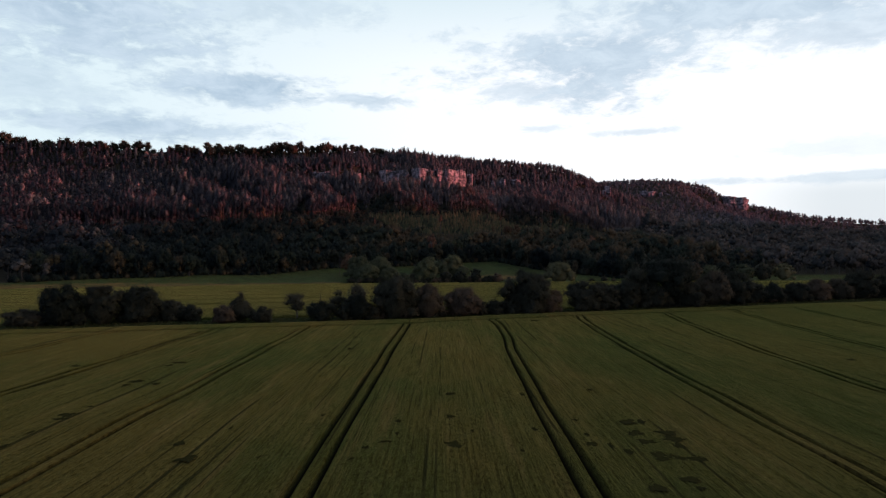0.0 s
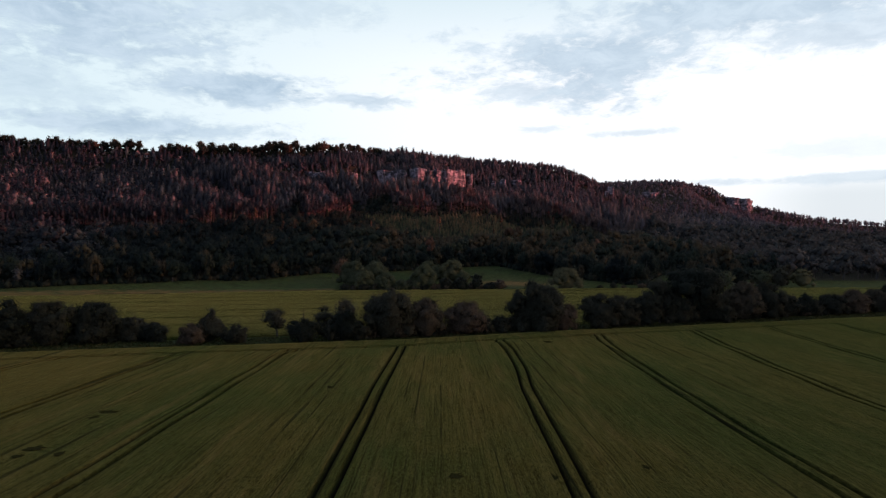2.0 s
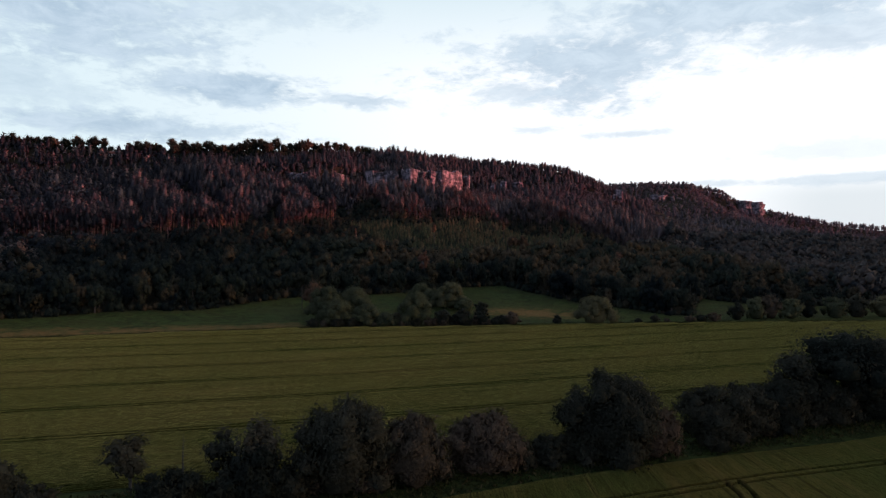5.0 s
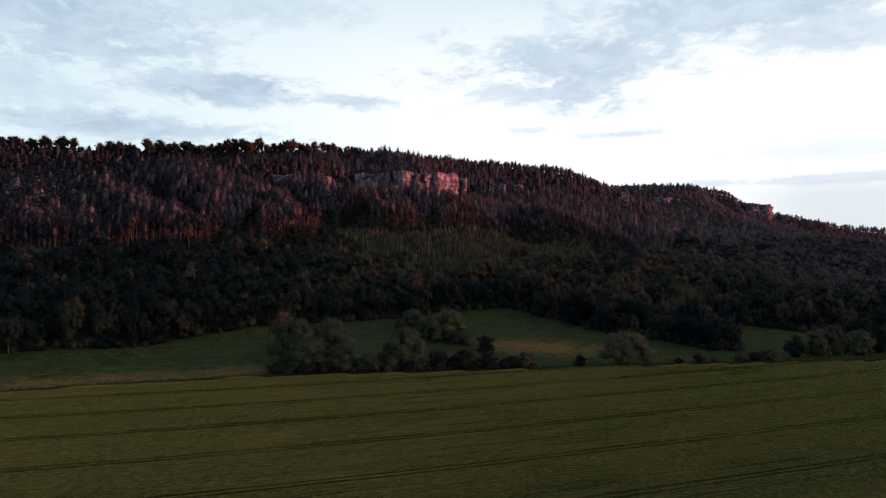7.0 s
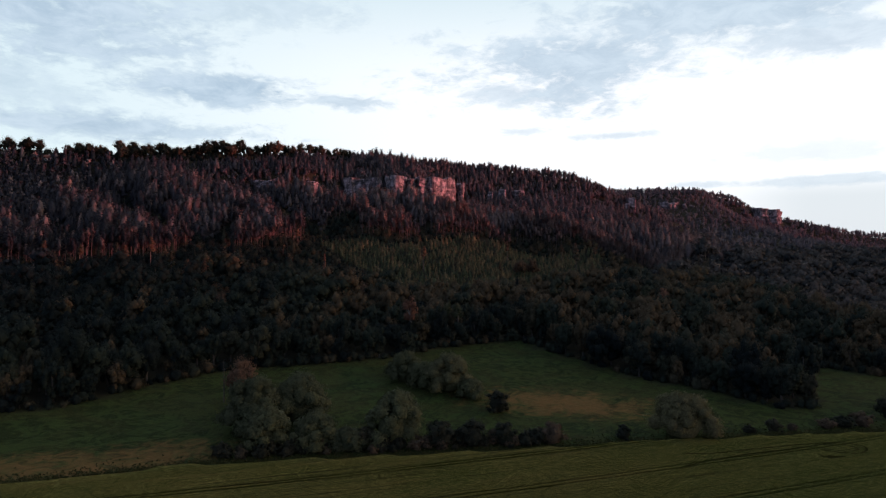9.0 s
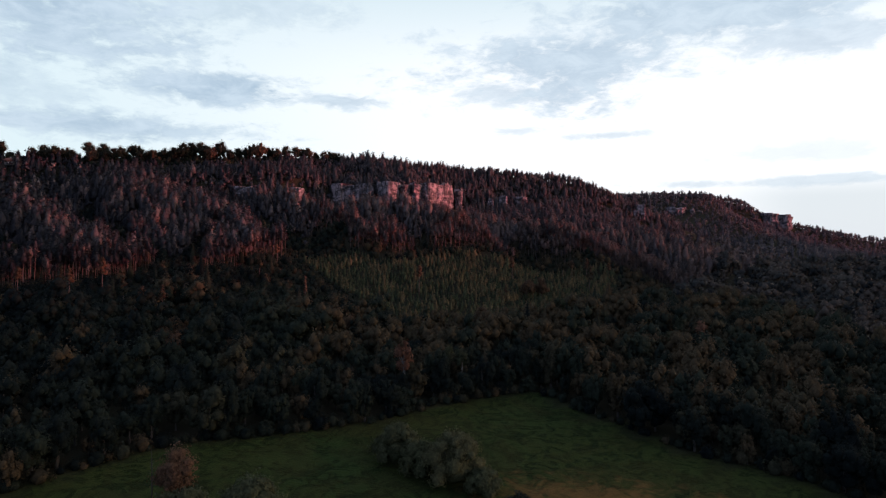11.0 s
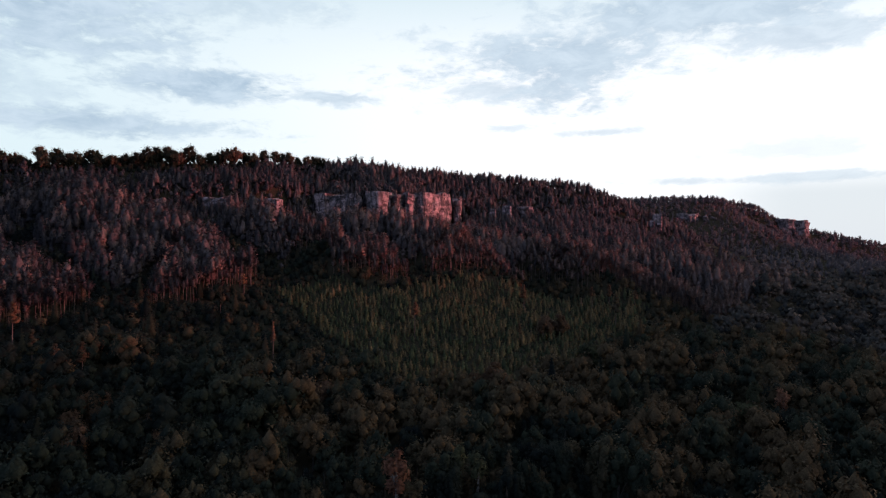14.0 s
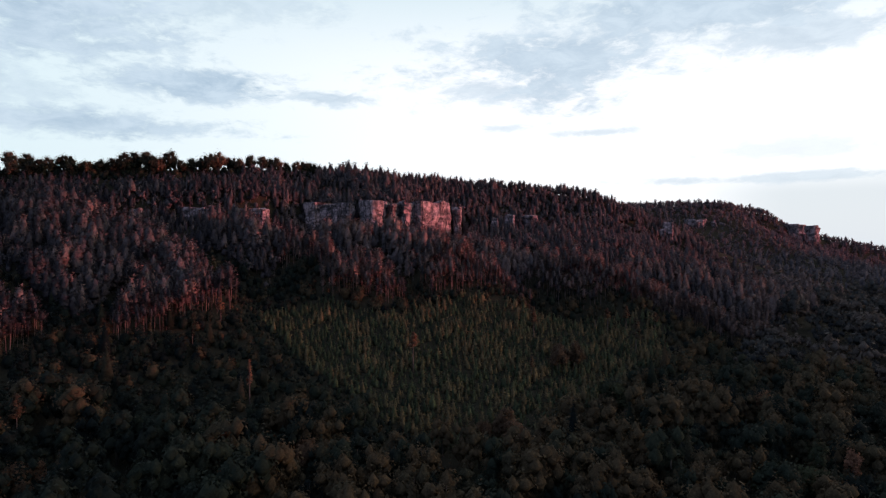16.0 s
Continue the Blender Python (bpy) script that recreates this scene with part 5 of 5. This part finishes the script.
    tree_thing("bare_tree", split_meshes("bare_tree", dead_tree(304, 8.2, 4.5, 14), (BARK, LEAF_DEAD_OR_LIT)), -38.5, 202.0, "leafless dead tree with forked limbs in the hedge", "tree")
    tree_thing("oak_tree", split_meshes("oak_tree", broad_tree(305, 20.5, 21, 0.06, 30, 6000, 0.45, True, 8, 0.62, 0.05), (BARK, LEAF_HEDGE)), 84, 238.5,
               "large dark spreading oak standing over the hedge", "tree")
    tree_thing("oak_tree", split_meshes("oak_tree", broad_tree(306, 15, 12.5, 0.05, 20, 3400, 0.45, True, 6, 0.62, 0.05), (BARK, LEAF_HEDGE)), 71.5, 236,
               "tall ragged hedge oak beside a larger one", "tree")


make_hedge()


# ---- meadow ----
def make_meadow():
    willows = ((-46, 402, 13.2, 12), (-33, 403, 11, 13), (-24, 401, 7, 9), (-55, 420, 18, 17), (-42, 428, 17, 18), (-50, 412, 12, 13), (-11, 407, 16.5, 15.5), 
               (7, 463, 15.6, 16.5), (-10, 477, 13, 13), (-3, 468, 11, 12), (14.5, 455, 8, 9), (74.5, 411.5, 15.2, 16))
    for i, (x, y, h, w) in enumerate(willows):
        arr = billow(320 + i, h * 0.95, w * 1.3, 34, int(2800 + 20 * h * w), 0.33)
        tree_thing("willow", split_meshes("willow", arr, (BARK, LEAF_WILLOW)), x, y, "broad grey-green willow with crown down to the grass", "tree", "willows by the meadow")
    rng = np.random.default_rng(41)
    brush = [split_meshes("shrub", bush(380 + k, 4.0, 5.5, 22, 700, 0.32, 0.3, hang=0.4), (BARK, LEAF_HEDGE)) for k in range(4)]
    for x in (*np.arange(-58, 33, 2.9), -52, -40, -30, -14):
        x = float(x + rng.uniform(-1, 1))
        y = float(np.interp(x, FAR_X, FAR_Y) + rng.uniform(2.5, 7.0))
        tree_thing("shrub", brush[rng.integers(0, 4)], x, y, "low dark brushwood at the foot of the willows", "bush", "brushwood under the willows",
                   float(rng.uniform(0, 6.28)), float(rng.uniform(0.6, 1.15)))
    shrubs = ((2, 403.5, 7.5, 11), (11, 404, 7.8, 10), (20, 405, 6.5, 9), (-20, 403, 6, 8), (29, 405.5, 5.0, 7), (22, 439, 7.5, 9), (34, 406, 6.4, 9), (56, 409.5, 4.4, 5.2), (105, 416.5, 4.2, 4.6), (123, 419, 3.2, 6), (129, 420, 3.8, 7), (136, 421, 4.6, 7), (111, 417, 2.2, 3),
              (96, 414.5, 2.5, 4), (150, 424, 5.5, 7), (162, 428, 8, 9), (171, 432, 9, 10), (181, 430, 7, 10), (193, 436, 9, 11), (206, 434, 8, 11), (220, 438, 9, 12), (236, 440, 8, 12))
    for i, (x, y, h, w) in enumerate(shrubs):
        if x > 140:
            arr = bush(350 + i, h + 3.5, w * 1.3, 34, 1500, 0.40, 0.4, hang=0.5, sprays=80)
            tree_thing("meadow_tree", split_meshes("meadow_tree", arr, (BARK_PALE, LEAF_WILLOW if i % 2 else LEAF_HEDGE)), x, y + 4, "grey-green bushy tree with pale stems by the meadow", "tree", "bushy trees by the meadow")
            continue
        arr = bush(350 + i, h, w * 1.1, 22, int(250 + 16 * h * w), 0.42)
        tree_thing("shrub", split_meshes("shrub", arr, (BARK, LEAF_HEDGE)), x, y, "dark rounded shrub at the edge of the wheat", "bush", "shrubs along the meadow")


make_meadow()


def make_wood_edge():
    """The nearest trees of the wood, each for itself; the rest behind them joined."""
    rng = np.random.default_rng(9)
    arrays = [broad_tree(400 + k, 17 + 1.5 * (k % 3), 11 + k % 4, 0.0, 20, 1250, 0.58, False, 3, 0.62, 0.1 * (k % 3)) for k in range(7)]
    kinds = [split_meshes("wood_tree", a, (BARK, LEAF_OAK)) for a in arrays]
    x, y = scatter(rng, -250, 260, 385, 568, 7.6, lambda x, y: (y > wood_edge(x) + 2.5) & (y < 566) & in_view_wedge(x, y))
    order = np.argsort(y - wood_edge(x))
    for i in order[:260]:
        s = rng.uniform(0.6, 1.0) * (0.68 if x[i] > 150 else 1.0) * (0.95 + 0.25 * float(np.clip(clump(x[i], y[i]), -1, 1)))
        tree_thing("wood_tree", kinds[rng.integers(0, 7)], float(x[i]), float(y[i]), "broad-leaved tree at the dark edge of the wood", "tree", "trees at the wood edge",
                   rng.uniform(0, 6.28), s, rng.uniform(0.9, 1.12))
    sx = np.arange(-248, 255, 2.2) + rng.uniform(-1, 1, 229)
    bake("thicket", [bush(430 + k, 5.0, 6.5, 14, 220, 0.55, limbs=0, cheap=True) for k in range(4)], rows_of(rng, sx, wood_edge(sx) + rng.uniform(1, 5, 229), 4, 0.5, 1.2), [BARK, LEAF_OAK],
         "dark shrubs along the foot of the wood")
    rest = order[260:]
    bake("broadleaf_wood", [broad_tree(420 + k, 18, 12, 0.03, 11, 330, 0.82, False, 0, cheap=True) for k in range(4)], group_and_shade(rows_of(rng, x[rest], y[rest], 4, 0.65, 1.1)), [BARK, LEAF_OAK],
         "broad-leaved wood close behind its edge")


make_wood_edge()


# ---- single trees that stand out ----
def make_single_trees():
    # russet leaves on most of these pines stand in for red sunlight
    pine = [split_meshes("pine", pine_tree(500 + k, 20, 5.6, 260, 0.6, True, 0.36 + 0.08 * k, 6), (BARK_PINE, LEAF_HEDGE if k == 2 else LEAF_RUSSET)) for k in range(3)]
    for i, (x, y, s) in enumerate(((-2.9, 708, 0.95), (69, 771, 0.95), (115, 801, 0.9), (122, 798, 0.85), (134, 798, 0.9), (125, 756, 1.1), (149, 789, 0.8), (55, 708, 0.6), (-159, 624, 1.0), (-147, 619, 0.85),
                                   (-137, 620, 0.9), (-122, 640, 0.85), (-190, 630, 1.0), (-183, 651, 1.05), (-200, 640, 0.95), (-222, 638, 0.9), (-245, 640, 1.0), (-110, 715, 0.6), (-104, 742, 0.8))):
        tree_thing("pine", pine[i % 3], x, y, "lone Scots pine with a thin bare trunk above low growth", "tree", "left pines", i * 1.3, s)
    rng = np.random.default_rng(77)
    larch = [split_meshes("spruce", spruce_tree(510 + k, 19, 8.0, 480, 0.62, False, 0.12, 7), (BARK, (LEAF_HEDGE, LEAF_OAK, LEAF_HEDGE)[k])) for k in range(3)]
    x, y = scatter(rng, -260, 260, 545, 740, 36.0, lambda x, y: wood(x, y) & ~plantation(x, y) & ~ride(x, y))
    for a, b in zip(x, y):
        k = int(rng.integers(0, 3))
        tree_thing("spruce", larch[k], float(a), float(b), ("dark spruce rising out of the lower wood", "narrow dark spruce among broad-leaved trees", "grey-green spruce in the lower wood")[k], "tree", "conifers in the lower wood",
                   float(rng.uniform(0, 6.28)), float(rng.uniform(0.6, 1.0)))
    tree_thing("dead_spruce", split_meshes("dead_spruce", dead_tree(520, 19, 5, 60, 160), (BARK_PINE, LEAF_DEAD_OR_LIT)), -71, 666, "dead reddish spruce standing dry among thickets", "tree")
    # the first birch has the sun's orange put into its leaf colour
    birch = [split_meshes("birch", broad_tree(530 + k, 20, 7, 0.3, 11, 800, 0.55, True, 7, 0.62, 0.6, 0.2), (BARK_PALE, LEAF_DEAD_OR_LIT if k == 0 else LEAF_WILLOW)) for k in range(2)]
    for i, (x, y, k, s) in enumerate(((-9, 529, 0, 1.3), (139, 597, 0, 0.95), (14, 540, 1, 1.0), (9, 547, 1, 0.95), (129, 599, 1, 1.0), (-62, 592, 0, 0.7))):
        tree_thing("birch", birch[k], x, y, ("birch with the low sun's russet put into its leaf colour", "slender birch with pale trunk and loose crown")[k], "tree", "birches", i * 2.0, s)
    # the paler willow leaves stand in for light on the olive crowns
    bushy = [split_meshes("bushy_tree", broad_tree(545 + k, 11, 8, 0.02, 12, 700, 0.5, True, 4, 0.62, 0.2), (BARK, (LEAF_RUSSET, LEAF_WILLOW)[k // 2])) for k in range(4)]
    rng = np.random.default_rng(55)
    for x, y, n, spread, k in ((26, 645, 5, 7, 0), (36, 638, 4, 6, 0), (80, 735, 6, 9, 0), (70, 724, 3, 6, 0), (140, 660, 4, 14, 0), (150, 626, 6, 11, 2), (86, 676, 4, 8, 2), (205, 690, 5, 16, 2), (118, 600, 4, 10, 2),
                               (-40, 612, 4, 12, 0), (-128, 585, 5, 18, 0), (-95, 570, 4, 16, 0), (-20, 590, 3, 10, 2), (-178, 560, 4, 16, 0)):
        for j in range(n):
            tree_thing("bushy_tree", bushy[k + j % 2], float(x + rng.uniform(-spread, spread)), float(y + rng.uniform(-spread, spread) * 0.7), ("russet-brown bushy tree in the lower wood", "bushy tree with the last light put into its olive-green leaves")[k // 2],
                       "tree", "bushy trees in the lower wood", float(rng.uniform(0, 6.28)), float(rng.uniform(0.7, 1.35)), float(rng.uniform(0.85, 1.2)))
    tree_thing("wood_tree", split_meshes("wood_tree", broad_tree(548, 16, 13, 0.04, 18, 2600, 0.4, True, 6, 0.62, 0.2, 0.15), (BARK_PALE, LEAF_RUSSET)), -66, 448,
               "brownish bushy tree beside a pale bare one at the meadow", "tree")
    tree_thing("bare_tree", split_meshes("bare_tree", dead_tree(540, 15, 6, 40), (BARK, LEAF_DEAD_OR_LIT)), -72, 447, "pale leafless tree beside a birch", "tree")


make_single_trees()


# ---- on the crest ----
def make_crest():
    rng = np.random.default_rng(21)
    kinds = [split_meshes("crest_tree", broad_tree(560 + k, 18.5, 15 + 1.5 * k, 0.08, 34, 2000, 0.6, True, 7, 0.55, 0.0), (BARK, LEAF_HEDGE)) for k in range(4)]
    x = -700.0
    while x < -92:
        if abs(x + 443) > 16:
            y = 1000 + 38 * float(sstep(-215, -110, x)) + rng.uniform(-8, 8)
            tree_thing("crest_tree", kinds[rng.integers(0, 4)], x, y, "spreading tree on the skyline with sky between its limbs", "tree", "trees along the crest",
                       rng.uniform(0, 6.28), rng.uniform(0.72, 1.08), rng.uniform(1.0, 1.18))
        x += rng.uniform(5.0, 13.0)
    x, y = scatter(rng, -720, -95, 975, 1055, 5.0, lambda x, y: (np.abs(x + 443) > 10) & (np.abs(y - 1000 - 38 * sstep(-215, -110, x)) < 14))
    bake("thicket", [bush(580 + k, 9.0, 9.0, 14, 120, 1.0, limbs=0, cheap=True) for k in range(4)], rows_of(rng, x, y, 4, 0.45, 0.95), [BARK, LEAF_OAK], "undergrowth between the trees on the crest")


make_crest()


def box(x0, x1, y0, y1, z0, z1):
    v = [(x, y, z) for z in (z0, z1) for x, y in ((x0, y0), (x1, y0), (x1, y1), (x0, y1))]
    return v, [(0, 3, 2, 1), (4, 5, 6, 7), (0, 1, 5, 4), (1, 2, 6, 5), (2, 3, 7, 6), (3, 0, 4, 7)]


def make_hut():
    e = new("hilltop_house")
    x, y = -443, 985
    e.location = (x, y, float(height(x, y)) - 0.3)
    tagged(e, "small house with a red hipped roof on the crest", "house")
    part("wall", mesh_from("hut_wall", *box(-8, 8, -4.5, 4.5, 0, 4.2), [PLASTER]), e)
    V = [(-9, -5.5, 4.1), (9, -5.5, 4.1), (9, 5.5, 4.1), (-9, 5.5, 4.1), (-4, 0, 8.2), (4, 0, 8.2)]
    F = [(0, 1, 5), (0, 5, 4), (1, 2, 5), (2, 3, 4), (2, 4, 5), (3, 0, 4), (0, 2, 1), (0, 3, 2)]
    roof = part("roof", mesh_from("hut_roof", V, F, [ROOF_TILE]), e)
    part("chimney", mesh_from("hut_chimney", *box(1.5, 2.4, 0.5, 1.4, 6.5, 9.4), [PLASTER]), roof)
    for k in range(4):
        part("window", mesh_from("hut_window", *box(-6.2 + 3.6 * k, -4.8 + 3.6 * k, -4.58, -4.4, 1.2, 2.9), [DARK_GLASS]), e)


make_hut()


# ---- marks in the wheat ----
def make_patches():
    spots = ((21.2, 73, 2.2, 1.5), (20.5, 68.5, 1.6, 1.9), (20.8, 65.5, 1.8, 1.7), (23.9, 68.7, 2.3, 1.9), (23.9, 66.3, 2.3, 1.3), (23.6, 64, 1.3, 1.2), (20.6, 60.7, 2.6, 2.1), (22.1, 60.3, 1.6, 1.6), (23.8, 60, 1.8, 1.5),
             (15, 64.5, 1.3, 1.2), (16.8, 64, 0.5, 2.2), (18, 62, 0.9, 1.3), (15.2, 74, 0.8, 1.0), (17.6, 52.5, 1.8, 1.4), (21.2, 54.5, 1.5, 1.3), (21.2, 52.5, 0.9, 1.2), (1.0, 64.5, 2.0, 2.0), (0.9, 88, 1.7, 1.3),
             (0.8, 75.5, 1.0, 1.0), (-5.1, 73.5, 0.7, 0.9), (-5.8, 65.5, 1.0, 0.8), (-8.6, 60, 0.5, 0.8), (-4.9, 68.5, 0.4, 1.0), (-14.3, 76, 0.5, 0.8), (-23.4, 70.5, 0.4, 0.8), (-17.4, 60.5, 0.4, 0.8), (10.8, 87.5, 0.6, 1.2),
             (3.2, 69.5, 0.4, 0.7), (10, 70, 0.5, 1.2), (7.7, 62.5, 0.5, 0.6), (20.7, 90.5, 0.6, 1.0), (74.4, 117, 1.8, 2.0), (26.9, 187.5, 2.4, 2.4), (15.3, 68, 0.6, 0.9), (22.6, 73.2, 0.9, 1.2), (-24.2, 60, 1.9, 1.9),
             (-26.7, 65, 1.1, 1.3), (-44.7, 76.5, 2.0, 1.5), (-44.5, 74.5, 1.6, 1.2), (-46.4, 97, 2.3, 1.6), (-47, 114, 2.6, 1.9), (-63.3, 110.5, 1.7, 1.6), (-19, 131.5, 1.2, 1.6), (-43.9, 64, 0.7, 1.2), (-44.3, 69, 0.6, 0.9),
             (-42.6, 95, 1.2, 1.2), (-46.3, 94, 1.3, 1.1), (-7.6, 63.5, 0.6, 0.8), (-47.4, 111, 1.4, 1.4), (-44.3, 80.5, 0.7, 0.9), (105.2, 389.2, 6.5, 1.8))
    # dark sheets laid over the crop, coloured as the shade in lodged hollows
    for i, (x, y, a, b) in enumerate(spots):
        rng = np.random.default_rng(600 + i)
        k = 30
        rr = 0.9 + 0.8 * np.array([noise.noise((math.cos(6.283 * j / k) * 1.4, math.sin(6.283 * j / k) * 1.4, i * 3.7)) for j in range(k)]) + rng.uniform(-0.3, 0.25, k)
        V, F = [], []
        z = float(height(x, y))
        for ring, (q, h) in enumerate(((1.0, 0.88), (0.82, 0.93), (0.45, 0.90))):
            for j in range(k):
                w = 6.283 * j / k
                V.append((0.5 * a * q * rr[j] * math.cos(w), 0.6 * b * q * rr[j] * math.sin(w), h - 0.03 + 0.03 * rng.uniform(-1, 1)))
        V.append((0, 0, 0.88))
        for ring in range(2):
            for j in range(k):
                p, n = ring * k + j, ring * k + (j + 1) % k
                F += [(p, n, n + k), (p, n + k, p + k)]
        F += [(2 * k + j, 2 * k + (j + 1) % k, 3 * k) for j in range(k)]
        ob = new("lodged_hollow_shade", mesh_from("lodged_hollow_shade", V, F, [LODGED_SHADE]))
        ob.location = (x, y, z)
        tagged(ob, "lodged wheat patch, its hollow's shade laid on as a dark sheet", "crop patch", "trampled patches")


make_patches()


def make_turning_track():
    """Where a tractor turned at the end of the far field: a pair of wheel tracks that swing round in a loop."""
    outer = ((67, 393), (76, 393.3), (85, 395.5), (95, 398.2), (105, 400.4), (114.6, 401.7), (118.3, 400.6), (119.8, 398), (119, 395.1), (115.6, 392.3), (112.2, 392.2), (109, 393.4), (106, 396))
    inner = ((63.4, 383.1), (73.3, 387.8), (83.5, 392), (93.3, 394.8), (103.6, 398), (109, 399.8), (114.5, 400.1), (116.9, 397.8), (116.6, 395.2), (114, 393.9), (111.5, 394.1), (107, 396.8))
    V, F = [], []
    for line in (outer, inner):
        p = np.array([line[0], *line, line[-1]], float)
        pts = []
        for k in range(1, len(p) - 2):
            for t in np.arange(0, 1, 0.125):
                pts.append(0.5 * (2 * p[k] + (p[k + 1] - p[k - 1]) * t + (2 * p[k - 1] - 5 * p[k] + 4 * p[k + 1] - p[k + 2]) * t ** 2 + (3 * p[k] - p[k - 1] - 3 * p[k + 1] + p[k + 2]) * t ** 3))
        pts = np.array(pts)
        d = np.gradient(pts, axis=0)
        side = np.stack([-d[:, 1], d[:, 0]], 1) / np.linalg.norm(d, axis=1)[:, None]
        for j, (c, n) in enumerate(zip(pts, side)):
            w = 0.30 + 0.08 * math.sin(j * 0.9)
            for q, z in ((-1.0, 0.84), (-0.6, 0.88), (0.6, 0.88), (1.0, 0.84)):
                x, y = c + n * q * w
                V.append((x, y, float(height(x, y)) + z))
            if j:
                k = len(V)
                F += [(k - 8 + q, k - 7 + q, k - 3 + q, k - 4 + q) for q in range(3)]
    # dark strips lie on the wheat in place of a sunken track
    ob = new("wheel_track", mesh_from("wheel_track", V, F, [LODGED_SHADE]))
    tagged(ob, "looping turning track pressed into the ripening wheat", "wheel track")


make_turning_track()


def make_grass():
    """Rough grass and weeds along the hedge foot, the field edges and in the meadow."""
    rng = np.random.default_rng(31)
    P = []
    x = rng.uniform(-130, 210, 9000)
    P.append(np.stack([x, headland(x) + 12 + rng.uniform(0, 15, 9000)], 1))
    x = rng.uniform(-180, 240, 9000)
    P.append(np.stack([x, np.interp(x, FAR_X, FAR_Y) + rng.exponential(2.2, 9000)], 1))
    P = np.concatenate(P)
    n = len(P)
    z = height(P[:, 0], P[:, 1])
    V, T = [], []
    for b in range(3):
        a, s, h = rng.uniform(0, 6.283, n), rng.uniform(0.12, 0.3, n), rng.uniform(0.2, 0.65, n)
        ca, sa = np.cos(a), np.sin(a)
        base = np.stack([P[:, 0], P[:, 1], z - 0.05], 1)
        V.append(np.stack([base + np.stack([-s * ca, -s * sa, 0 * s], 1), base + np.stack([s * ca, s * sa, 0 * s], 1),
                           base + np.stack([rng.normal(0, 0.3, n), rng.normal(0, 0.3, n), h], 1)], 1))
        T.append(np.repeat(rng.uniform(1, 2, n), 3))
    V = np.concatenate(V).reshape(-1, 3)
    me = mesh_from("rough_grass", V, np.arange(len(V)).reshape(-1, 3), [GRASS], attrs={"tint": np.concatenate(T)})
    tagged(new("rough_grass", me), "rough tall grass and weeds along hedge and meadow", "grass", kind="stuff")


make_grass()
